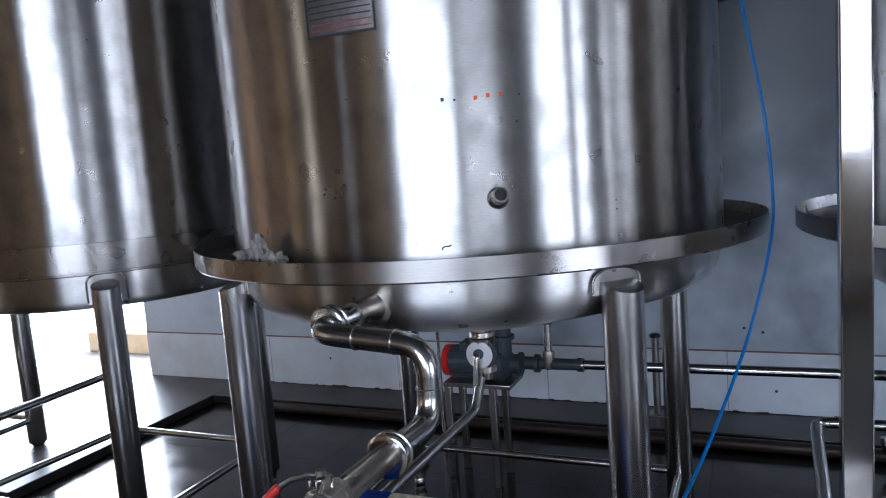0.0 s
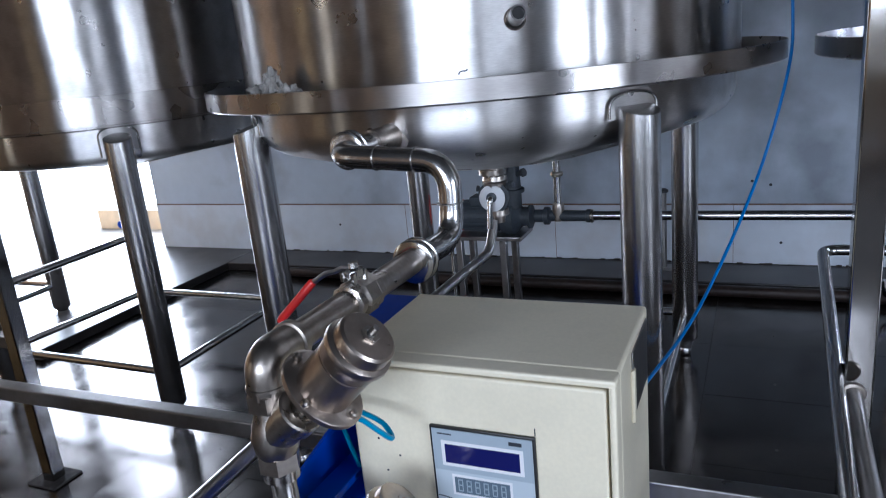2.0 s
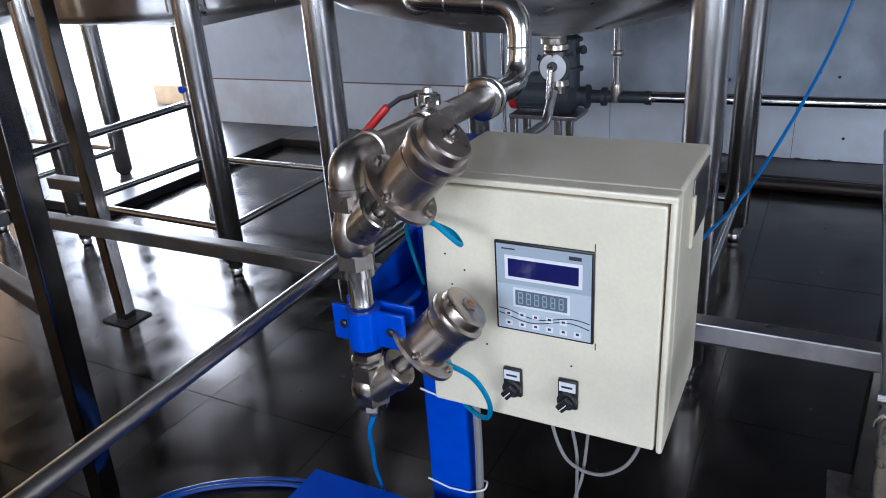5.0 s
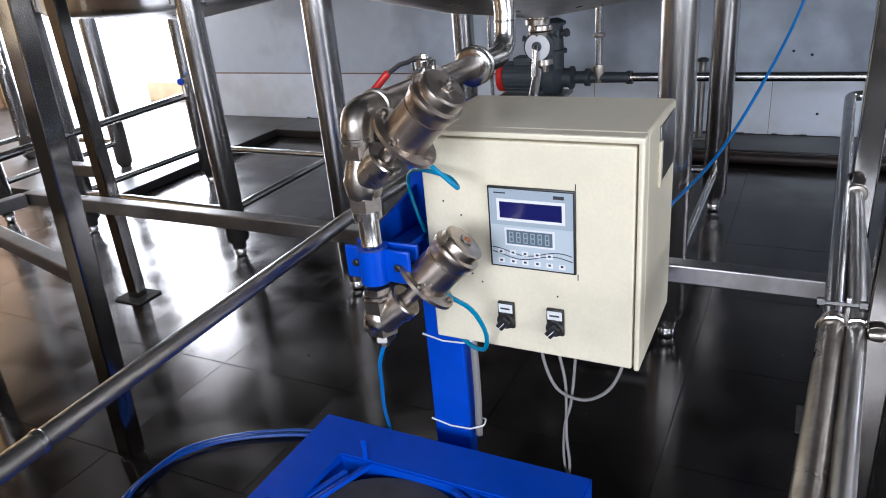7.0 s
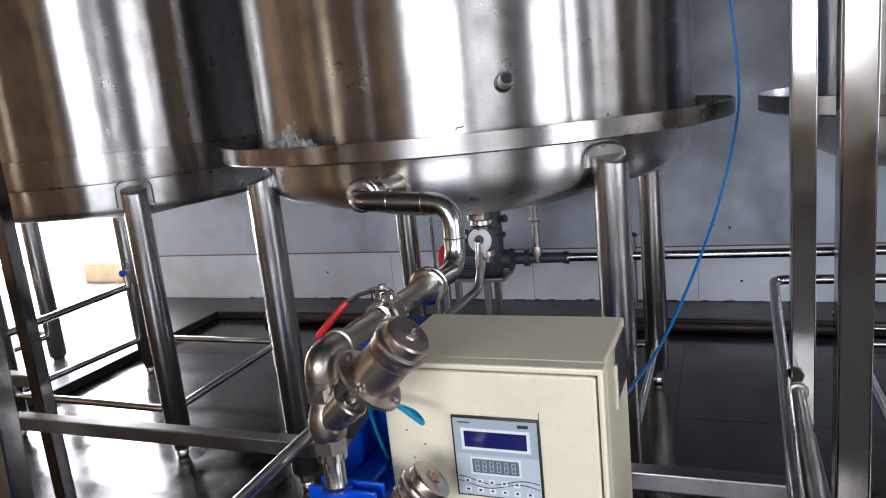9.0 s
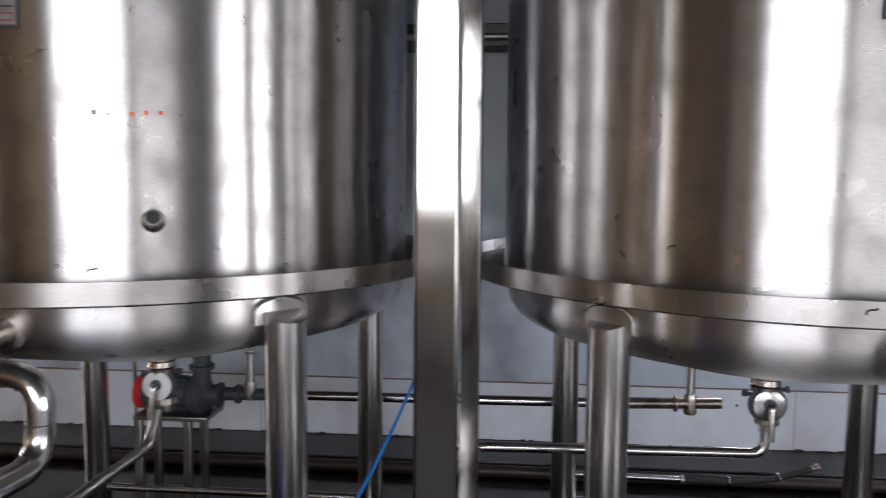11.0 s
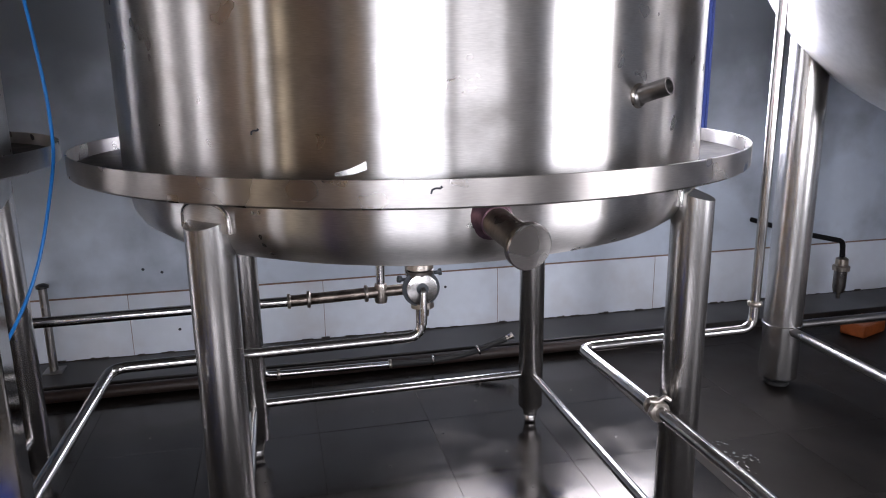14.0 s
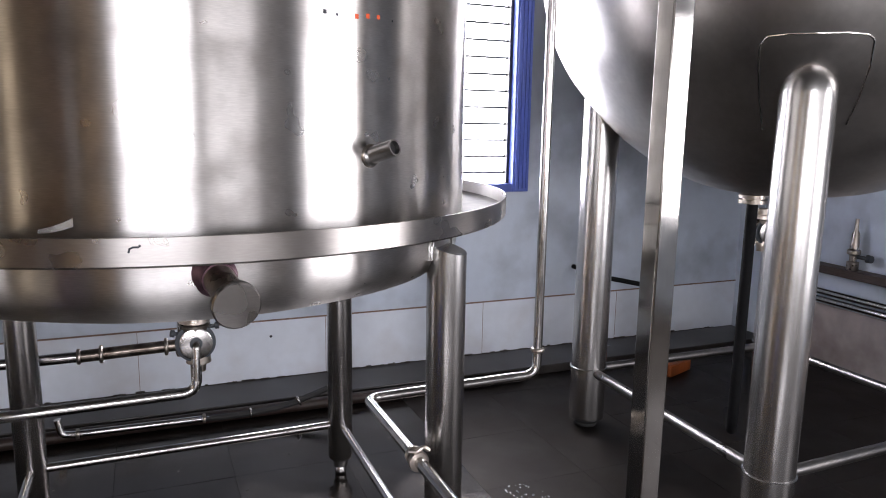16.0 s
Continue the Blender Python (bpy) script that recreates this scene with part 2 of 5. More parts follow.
def ring_frame(d):
    d = Vector(d).normalized()
    a = d.cross(Vector((0, 0, 1)))
    if a.length < 1e-3:
        a = d.cross(Vector((0, 1, 0)))
    a.normalize()
    return a, d.cross(a)


def loft(bm, stations, seg=16, cap=True):
    """Rings of (centre, axis, radius), in order, joined."""
    rings, prev = [], None
    for c, d, r in stations:
        d = Vector(d).normalized()
        if prev is None:
            a, b = ring_frame(d)
        else:
            a = prev - d * prev.dot(d)
            a.normalize()
            b = d.cross(a)
        prev = a
        rings.append([bm.verts.new(Vector(c) + (a * math.cos(2 * math.pi * i / seg) + b * math.sin(2 * math.pi * i / seg)) * r) for i in range(seg)])
    for p, q in zip(rings, rings[1:]):
        for i in range(seg):
            bm.faces.new((p[i], p[(i + 1) % seg], q[(i + 1) % seg], q[i]))
    if cap:
        bm.faces.new(rings[0])
        bm.faces.new(list(reversed(rings[-1])))


def rounded(pts, bend, steps=7):
    """The points of a bent line, with the way at each."""
    pts = [Vector(p) for p in pts]
    out = [(pts[0], (pts[1] - pts[0]).normalized())]
    for a, b, c in zip(pts, pts[1:], pts[2:]):
        u, v = (b - a).normalized(), (c - b).normalized()
        ang = u.angle(v)
        if ang < 0.02 or bend <= 0:
            out.append((b, (u + v).normalized()))
            continue
        cut = min(bend * math.tan(ang / 2), (b - a).length * 0.49, (c - b).length * 0.49)
        p0, p2 = b - u * cut, b + v * cut
        for i in range(steps + 1):
            s = i / steps
            q = p0 * (1 - s) ** 2 + b * 2 * s * (1 - s) + p2 * s * s
            d = (u * (1 - s) + v * s).normalized()
            out.append((q, d))
    out.append((pts[-1], (pts[-1] - pts[-2]).normalized()))
    return out


def tube(pts, r, bend=0.0, seg=16, bm=None, cap=True):
    bm = bm or bmesh.new()
    loft(bm, [(c, d, r) for c, d in rounded(pts, bend)], seg, cap)
    return bm


def spun(profile, axis_from, axis_to, seg=24, bm=None, cap=True):
    """A turned shape: (distance along the axis, radius) from one point towards another."""
    bm = bm or bmesh.new()
    a, d = Vector(axis_from), (Vector(axis_to) - Vector(axis_from)).normalized()
    loft(bm, [(a + d * s, d, r) for s, r in profile], seg, cap)
    return bm


def lathe(profile, seg=72, bm=None, closed=False):
    """Turns (radius, height) about the z axis."""
    bm = bm or bmesh.new()
    rings = []
    for r, z in profile:
        if r < 1e-5:
            rings.append([bm.verts.new((0, 0, z))])
        else:
            rings.append([bm.verts.new((r * math.cos(2 * math.pi * i / seg), r * math.sin(2 * math.pi * i / seg), z)) for i in range(seg)])
    pairs = list(zip(rings, rings[1:])) + ([(rings[-1], rings[0])] if closed else [])
    for p, q in pairs:
        for i in range(seg):
            j = (i + 1) % seg
            if len(p) == 1:
                bm.faces.new((p[0], q[i], q[j]))
            elif len(q) == 1:
                bm.faces.new((p[i], p[j], q[0]))
            else:
                bm.faces.new((p[i], p[j], q[j], q[i]))
    return bm


def block(lo, hi, bevel=0.0, bm=None, turn=None, seg=2):
    bm = bm or bmesh.new()
    lo, hi = Vector(lo), Vector(hi)
    vs = bmesh.ops.create_cube(bm, size=1.0)["verts"]
    size, mid = hi - lo, (hi + lo) / 2
    for v in vs:
        v.co = Vector((v.co.x * size.x, v.co.y * size.y, v.co.z * size.z))
    if bevel:
        es = list({e for v in vs for e in v.link_edges})
        got = bmesh.ops.bevel(bm, geom=es, offset=bevel, segments=seg, affect="EDGES", profile=0.5)
        vs = list({v for f in got["faces"] for v in f.verts} | {v for v in vs if v.is_valid})
    lay = bm.faces.layers.int.get("flat") or bm.faces.layers.int.new("flat")
    for f in {f for v in vs for f in v.link_faces}:
        f.normal_update()
        f[lay] = int(max(abs(c) for c in f.normal) > 0.999)
    m = Matrix.Translation(mid) @ (turn.to_4x4() if turn is not None else Matrix())
    for v in vs:
        v.co = m @ v.co
    return bm


def bar(a, b, w, h=None, bevel=0.004, bm=None):
    """A square tube from a to b."""
    h = h or w
    a, b = Vector(a), Vector(b)
    d = b - a
    q = d.to_track_quat("Z", "Y").to_matrix()
    return block((a + b) / 2 - Vector((w / 2, h / 2, d.length / 2)), (a + b) / 2 + Vector((w / 2, h / 2, d.length / 2)), bevel, bm, q)


def clamp_ring(c, d, r, w=0.016, bm=None):
    c, d = Vector(c), Vector(d).normalized()
    return spun([(0, r), (0.001, r * 1.38), (w * 0.3, r * 1.5), (w * 0.7, r * 1.5), (w - 0.001, r * 1.38), (w, r)], c - d * w / 2, c + d, 24, bm)


def hose(name, pts, r, material, label, category="hose", smooth_steps=6, parent=None):
    """A soft line through the points (Catmull-Rom)."""
    ps = [Vector(p) for p in pts]
    ps = [ps[0] * 2 - ps[1]] + ps + [ps[-1] * 2 - ps[-2]]
    line = []
    for a, b, c, d in zip(ps, ps[1:], ps[2:], ps[3:]):
        for i in range(smooth_steps):
            s = i / smooth_steps
            line.append(0.5 * (2 * b + (c - a) * s + (2 * a - 5 * b + 4 * c - d) * s * s + (3 * b - a - 3 * c + d) * s ** 3))
    line.append(ps[-2])
    if parent is not None:
        return part(name, tube(line, r, 0, 8), material, parent, label, world=True)
    ob = part(name, tube(line, r, 0, 8), material)
    return tagged(ob, label, category)


# ---------- the room ----------


def wall_with_holes(name, axis, at, thick, lo, hi, height, holes, material, z0=0.0):
    """A wall along x ('y' axis fixed) or along y; holes as (from, to, bottom, top)."""
    bm = bmesh.new()
    cuts = sorted({lo, hi, *[h[0] for h in holes], *[h[1] for h in holes]})
    a0, a1 = (at, at + thick) if thick > 0 else (at + thick, at)
    for u, v in zip(cuts, cuts[1:]):
        here = [h for h in holes if h[0] <= u + 1e-6 and h[1] >= v - 1e-6]
        spans = [(z0, height)] if not here else [s for s in ((z0, here[0][2]), (here[0][3], height)) if s[1] - s[0] > 1e-4]
        for b, t in spans:
            if axis == "y":
                block((u, a0, b), (v, a1, t), bm=bm)
            else:
                block((a0, u, b), (a1, v, t), bm=bm)
    bmesh.ops.remove_doubles(bm, verts=bm.verts, dist=1e-5)
    return tagged(part(name, bm, material, smooth=False), kind="structure")


BACK_HOLES = [(-6.40, -3.93, 0.055, 2.6), (1.75, 2.30, 1.06, 2.45), (2.62, 3.44, 1.10, 2.45)]
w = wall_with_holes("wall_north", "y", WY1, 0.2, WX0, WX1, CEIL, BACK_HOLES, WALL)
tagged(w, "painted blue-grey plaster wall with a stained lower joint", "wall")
w = wall_with_holes("wall_south", "y", WY0, -0.2, -1.9495, 1.72, CEIL, [(-1.41, 1.33, 0.03, 2.90)], WALL_BROWN)
tagged(w, "brown boarded wall with a wide doorway", "wall")
w = wall_with_holes("wall_south_ochre", "y", WY0, -0.2, -2.90, -1.95, CEIL, [], WALL_WARM)
tagged(w, "bright ochre boarded wall beside the doorway", "wall")
w = wall_with_holes("wall_south_dark", "y", WY0, -0.2, WX0, -2.9005, CEIL, [], WALL_BROWN)
tagged(w, "brown boarded end wall", "wall")
w = wall_with_holes("wall_south_pale", "y", WY0, -0.2, 1.7205, WX1, CEIL, [(1.75, 3.75, 0.90, 2.10)], WALL_PALE)
tagged(w, "pale limewashed wall with a shaded window opening", "wall")
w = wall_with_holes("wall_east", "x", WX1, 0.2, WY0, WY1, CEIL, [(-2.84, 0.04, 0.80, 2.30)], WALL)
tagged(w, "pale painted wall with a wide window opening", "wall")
for k, (a, b, m, holes, text) in enumerate(((WY0, -1.45, WALL_BROWN, [(-3.52, -2.88, 0.03, 2.60)], "brown boarded side wall with a narrow doorway"), (-1.4495, -0.85, WALL_WARM, [], "ochre boarded stretch of the side wall"),
                                           (-0.8495, 2.30, WALL_BROWN, [], "brown boarded side wall"), (2.3005, 3.40, WALL_WARM, [], "ochre boarded stretch of the side wall"), (3.4005, WY1, WALL_BROWN, [], "brown boarded side wall"))):
    tagged(wall_with_holes("wall_west_%d" % (k + 1), "x", WX0, -0.2, a, b, CEIL, holes, m), text, "wall")
# unseen ceiling, near black to hold down bounced light
tagged(part("ceiling", block((WX0, WY0, CEIL), (WX1, WY1, CEIL + 0.15)), CEILING, smooth=False), "plain near-black ceiling, out of view", "ceiling", kind="structure")
tagged(part("ground", block((-60, -60, -0.3), (60, 60, -0.06)), GROUND, smooth=False), "pale bare ground outside the building", "ground", kind="structure")
floor = tagged(part("floor", block((WX0, WY0, -0.05), (WX1, WY1, -0.003)), GROUT, smooth=False), "dark polished stone tile floor with thin joints", "floor", kind="structure")
# raised strip along the back wall and in front of the door
plinth = bmesh.new()
block((-3.05, 3.95, 0), (WX1, WY1, 0.055), 0.006, plinth)
block((WX0, 2.45, 0), (-3.05, WY1, 0.055), 0.006, plinth)
tagged(part("raised_kerb", plinth, PLINTH), "dark brown stone kerb strip along the wall", "kerb", kind="structure")
joint = bmesh.new()
block((-3.93, WY1 - 0.006, 0.388), (WX1, WY1 + 0.001, 0.396), 0, joint)
tagged(part("trim", joint, RUST, smooth=False), "thin rusty joint line across the wall", "wall joint", kind="structure")
lower = bmesh.new()
block((-3.93, WY1 - 0.004, 0.055), (WX1, WY1 + 0.001, 0.388), 0, lower)
tagged(part("wainscot", lower, WALL_LOW, smooth=False), "pale painted lower wall panel, slightly proud", "wall panel", kind="structure")

seams = bmesh.new()
for k in range(-3, 5):
    block((0.210 + k * 1.0, WY1 - 0.0052, 0.06), (0.2125 + k * 1.0, WY1 - 0.003, 0.387), 0, seams)
tagged(part("panel_seam", seams, RUST, smooth=False), "thin upright seams between the lower wall panels", "wall joint", kind="structure")

# blown-out daylight outside the back openings


def glow(name, colour, strength):
    m = bpy.data.materials.new(name)
    m.use_nodes = True
    p = m.node_tree.nodes["Principled BSDF"]
    p.inputs["Base Color"].default_value = (*colour, 1)
    p.inputs["Emission Color"].default_value = (*colour, 1)
    p.inputs["Emission Strength"].default_value = strength
    return m


SKY_GLOW = glow("bright_haze", (0.95, 0.97, 1.0), 9.0)
WINDOW_GLOW = glow("bright_window_haze", (0.95, 0.97, 1.0), 13.0)
tagged(part("backdrop", block((-8.5, WY1 + 1.5, -0.05), (-2.2, WY1 + 1.52, 4.5)), SKY_GLOW, smooth=False), "bright hazy daylight outside the doorway", "backdrop", kind="structure")
tagged(part("backdrop", block((0.6, WY1 + 0.9, 0.4), (5.6, WY1 + 0.92, 4.0)), WINDOW_GLOW, smooth=False), "bright hazy daylight outside the window", "backdrop", kind="structure")

tagged(part("parapet", block((-5.6, WY1 + 0.85, -0.06), (-4.40, WY1 + 1.05, 0.13), 0.01), mat("sunlit_render", (0.80, 0.60, 0.38), 0.8, grain=0.1, scale=8)), "low beige rendered parapet outside the doorway", "parapet", kind="structure")

# added unseen wall, so the posts mirror brown below the sky
tagged(part("reflection_wall", block((-9.0, -6.3, -0.06), (9.0, -6.1, 1.42), 0.01), mat("brown_green_render", (0.48, 0.38, 0.27), 0.85, grain=0.3, scale=6, dirt=(0.20, 0.19, 0.11), dirt_amount=0.6, dirt_scale=1.5)), "unseen brown wall added outside to tone the reflections in the posts", "boundary wall", kind="structure")

# ---------- round tanks on four legs ----------


def leg_parts(owner, x, y, top, r, inner, foot=0.075):
    """A round leg with a slanted top, its pad and its bullet foot; inner: the way to the tank's axis."""
    bm = bmesh.new()
    loft(bm, [((x, y, foot), (0, 0, 1), r * 0.93), ((x, y, foot + 0.006), (0, 0, 1), r), ((x, y, top), (0, 0, 1), r)], 24)
    top_vs = [v for v in bm.verts if v.co.z > top - 1e-4]
    for v in top_vs:
        v.co.z += 0.30 * ((v.co.x - x) * inner[0] + (v.co.y - y) * inner[1])
    leg = part("leg", bm, STEEL_LEG, owner)
    part("foot", spun([(0, 0.014), (0.006, 0.024), (0.02, 0.026), (0.034, 0.02), (0.036, 0.03), (0.058, 0.031), (0.064, r * 0.7), (foot + 0.004, r * 0.72)], (x, y, 0), (x, y, 1), 20), STEEL_LEG, leg, "rounded adjustable steel foot")
    return leg


def tank(name, centre, radius, rim, rim_lo, rim_hi, legs, leg_top, leg_r, rail_z, rail_r, bottom, top, label, group, sharp=False):
    t = thing(name, (*centre, 0), label, "tank", group)
    rows = 34
    shell = lathe([(radius, rim_lo + 0.01 + (top - rim_lo - 0.014) * i / rows) for i in range(rows + 1)] + [(radius - 0.004, top), (0.0, top + 0.12)], 192)
    for v in shell.verts:
        if v.co.z < top - 0.01:
            q = Vector((v.co.x, v.co.y, v.co.z * 0.7)) + Vector((centre[0], 0, 0))
            k = 1 + (0.00016 * noise.noise(q * 7.0) + 0.00045 * noise.noise(q * 3.0 + Vector((7, 0, 0)))) / radius
            v.co.x, v.co.y = v.co.x * k, v.co.y * k
    part("shell", shell, STEEL_TANK, t, "brushed stainless cylinder with handling stains")
    tray = lathe([(radius - 0.01, rim_lo + 0.002), (rim - 0.004, rim_lo), (rim, rim_lo + 0.004), (rim, rim_hi - 0.001), (rim - 0.003, rim_hi),
                  (rim - 0.004, rim_hi - 0.001), (rim - 0.004, rim_lo + 0.006), (radius - 0.01, rim_lo + 0.008)], 96)
    part("drip_tray", tray, STEEL_TRAY, t, "shallow steel drip tray round the tank")
    # dark blotchy ring laid over the tray floor
    part("dark_tray_ring", lathe([(radius + 0.001, rim_lo + 0.0095), (radius + 0.03, rim_lo + 0.012), (rim - 0.03, rim_lo + 0.011), (rim - 0.0045, rim_lo + 0.016), (rim - 0.0045, rim_lo + 0.0085), (radius + 0.001, rim_lo + 0.0085)], 96, closed=True), TRAY_FLOOR_DARK, t, "dark ring over the tray floor")
    b = radius - 0.012
    if sharp:
        dish = [(b, rim_lo + 0.001), (b, bottom + 0.095), (b - 0.006, bottom + 0.078), (b - 0.022, bottom + 0.066), (b - 0.06, bottom + 0.058), (b * 0.5, bottom + 0.02), (0.06, bottom - 0.02), (0.0, bottom - 0.02)]
    else:
        dish = [(b, rim_lo + 0.001), (b, bottom + 0.185), (b - 0.006, bottom + 0.155), (b - 0.024, bottom + 0.127), (b - 0.06, bottom + 0.103), (b - 0.14, bottom + 0.078), (b * 0.5, bottom + 0.008), (0.06, bottom - 0.05), (0.0, bottom - 0.05)]
    part("dished_bottom", lathe(dish, 96), STEEL_TANK, t, "dished lower half of the steel tank")
    for x, y in legs:
        n = Vector((-x, -y, 0)).normalized()
        leg_parts(t, x, y, leg_top, leg_r, n)
        # arched doubler plate between leg and tank, with its weld bead
        a = math.atan2(y, x)
        pad = bmesh.new()
        half, zlo, rr = (leg_r + 0.020) / radius, bottom + (0.085 if sharp else 0.165), b + 0.007
        grid, rim_line = [], []
        for i in range(17):
            k = -1 + i / 8
            u = half * math.sin(k * math.pi / 2)
            zhi = leg_top - 0.012 + 0.052 * math.cos(k * math.pi / 2) ** 0.55
            ca, sa = math.cos(a + u), math.sin(a + u)
            grid.append((pad.verts.new((rr * ca, rr * sa, zlo)), pad.verts.new((rr * ca, rr * sa, zhi)), pad.verts.new(((rr - 0.02) * ca, (rr - 0.02) * sa, zhi + 0.001)), pad.verts.new(((rr - 0.05) * ca, (rr - 0.05) * sa, zlo))))
            rim_line.append(Vector((rr * ca, rr * sa, zhi)))
        for p, q in zip(grid, grid[1:]):
            pad.faces.new((p[0], q[0], q[1], p[1]))
            pad.faces.new((p[1], q[1], q[2], p[2]))
            pad.faces.new((p[0], q[0], q[3], p[3]))
        for c in (grid[0], grid[-1]):
            pad.faces.new((c[0], c[1], c[2], c[3]))
        plate = part("leg_pad", pad, STEEL_TANK, t, "welded steel doubler plate behind the leg")
        ends = [Vector((v.x, v.y, bottom + (0.09 if sharp else 0.168))) for v in (rim_line[0], rim_line[-1])]
        part("weld_bead", tube([ends[0]] + rim_line + [ends[1]], 0.0042, 0, 8), STEEL_LEG, plate, "bright weld bead round the plate")
    n = len(legs)
    for i in range(n):
        p, q = Vector((*legs[i], rail_z)), Vector((*legs[(i + 1) % n], rail_z))
        d = (q - p).normalized()
        part("rail", tube([p + d * leg_r * 0.9, q - d * leg_r * 0.9], rail_r, 0, 14), STEEL_PIPE, t)
    return t


def nozzle(owner, ang, z, radius, length, r, name="nozzle", skew=0.0, tilt=0.3):
    """An open pipe stub on the shell, level, at an angle about the axis."""
    n = Vector((math.cos(ang), math.sin(ang), 0))
    d = (n + Vector((-n.y, n.x, 0)) * skew + Vector((0, 0, tilt))).normalized()
    p = n * radius + Vector((0, 0, z))
    bm = spun([(-0.012, r * 1.3), (0.003, r * 1.25), (0.008, r * 1.02), (length, r), (length, r * 0.8), (length - 0.045, r * 0.78)], p, p + d, 20, cap=True)
    stub_ = part(name, bm, STEEL_BEAM, owner, "short open steel pipe stub")
    part("weld_ring", spun([(-0.004, r * 1.5), (0.002, r * 1.4), (0.005, r * 1.2)], p, p + n, 20), STEEL_CAST, stub_, "rough pale weld bead")
    part("bore", spun([(length - 0.012, r * 0.79), (length - 0.0119, r * 0.1)], p, p + d, 16), BLACK, stub_, "dark open bore")
    return stub_


def curved_plate(ang, z, w, h, radius, thick):
    bm = bmesh.new()
    cols = []
    for i in range(9):
        a = ang + (i / 8 - 0.5) * w / radius
        cols.append([bm.verts.new((r * math.cos(a), r * math.sin(a), z + s)) for r in (radius + 0.001, radius + thick) for s in (-h / 2, h / 2)])
    for p, q in zip(cols, cols[1:]):
        for i, j in ((0, 1), (1, 3), (3, 2), (2, 0)):
            bm.faces.new((p[i], p[j], q[j], q[i]))
    for c in (cols[0], cols[-1]):
        bm.faces.new((c[0], c[1], c[3], c[2]))
    return bm


BIG_LEGS = [(-0.595, -0.575), (0.595, -0.575), (0.595, 0.585), (-0.595, 0.585)]
R = 0.812
RED_INK = mat("faded_red_print", (0.22, 0.05, 0.05), 0.6)
PLATE = mat("name_plate", (0.20, 0.19, 0.185), 0.38, 0.9, grain=0.2, scale=60, bump=0.05)
GROUP = "round steel tanks in a row"
tank_a = tank("steel_tank", (-0.535, 2.575), R, 0.94, 1.248, 1.303, BIG_LEGS, 1.185, 0.052, 0.190, 0.017, 0.995, 2.75,
              "large brushed stainless tank on four legs with a drip tray", GROUP)


def tank_fittings(t, ink_z, stub):
    plate = part("name_plate", curved_plate(math.radians(-90), 1.895, 0.185, 0.118, R, 0.003), PLATE, t, "engraved steel maker's plate with rows of lines")
    for dz, w_, h_ in ((-0.057, 0.187, 0.005), (0.057, 0.187, 0.005)):
        part("plate_border", curved_plate(math.radians(-90), 1.895 + dz, w_, h_, R + 0.003, 0.002), INK, plate, "dark plate border")
    for u in (-0.0915, 0.0915):
        part("plate_border", curved_plate(math.radians(-90) + u / R, 1.895, 0.004, 0.118, R + 0.003, 0.002), INK, plate, "dark plate border")
    for i in range(7):
        part("text_line", curved_plate(math.radians(-90), 1.850 + i * 0.0145, 0.170, 0.0035, R + 0.003, 0.0008), INK if i > 1 else RED_INK, plate)
    nozzle(t, math.atan2(-0.737, 0.343), 1.432 if stub else 1.421, R, 0.072 if stub else 0.06, 0.0185, skew=0.12 if stub else 0.02, tilt=0.3 if stub else 0.2)
    for i, (u, s) in enumerate(((0.235, 0.008), (0.262, 0.005), (0.308, 0.009), (0.335, 0.009), (0.362, 0.008), (0.40, 0.004))):
        part("ink_mark", curved_plate(math.asin(u / R) - math.pi / 2, ink_z + 0.003 * math.sin(5 * i), s, s * 1.1, R, 0.0006), INK if i in (0, 1, 5) else ORANGE_INK, t, "hand-written marker spot")
    # drain in the middle of the bottom
    drain = part("drain_neck", spun([(0, 0.03), (0.05, 0.03), (0.052, 0.045), (0.07, 0.045), (0.072, 0.03), (0.10, 0.03)], (0, -0.04, 0.87), (0, -0.04, 1), 20), STEEL_CAST, t, "flanged bottom drain")
    vx = -0.012 if stub else 0.02
    part("vent_neck", tube([(vx, 0.77, 0.58), (vx, 0.77, 1.02)], 0.019), STEEL_PIPE, t, "thin pipe from the tank bottom to the header")
    part("union_ring", clamp_ring((vx, 0.77, 0.93 if stub else 0.76), (0, 0, 1), 0.020, 0.02), STEEL_CAST, t)
    part("tee", spun([(0, 0.025), (0.012, 0.028), (0.07, 0.028), (0.082, 0.025)], (vx, 0.77, 0.54), (vx, 0.77, 1), 16), STEEL_CAST, t, "stained tee on the header pipe")


tank_fittings(tank_a, 1.660, False)
tank_b = tank("steel_tank", (1.415, 2.575), R, 0.94, 1.248, 1.303, [(-0.560, -0.565), (0.603, -0.555), (0.60, 0.588), (-0.556, 0.568)], 1.185, 0.052, 0.225, 0.017, 0.995, 2.75,
              "large brushed stainless tank with a capped outlet stub", GROUP)
tank_fittings(tank_b, 1.722, True)
stub = part("outlet_stub", spun([(0, 0.05), (0.008, 0.036), (0.02, 0.031), (0.13, 0.031), (0.15, 0.031)], (0.008, -0.79, 1.196), (0.026, -0.95, 1.175), 24), STEEL_CAST, tank_b, "short angled outlet pipe with heat-tinted weld")
part("weld_collar", spun([(-0.01, 0.060), (0.0, 0.054), (0.010, 0.040), (0.02, 0.034)], (0.008, -0.79, 1.196), (0.026, -0.95, 1.175), 24), HEAT_TINT, stub, "purple heat-tinted weld")
part("end_cap", spun([(0, 0.031), (0.001, 0.042), (0.004, 0.045), (0.017, 0.045), (0.02, 0.042)], (0.0245, -0.937, 1.1767), (0.026, -0.95, 1.175), 32), STEEL_TRAY, stub, "round blind cap")

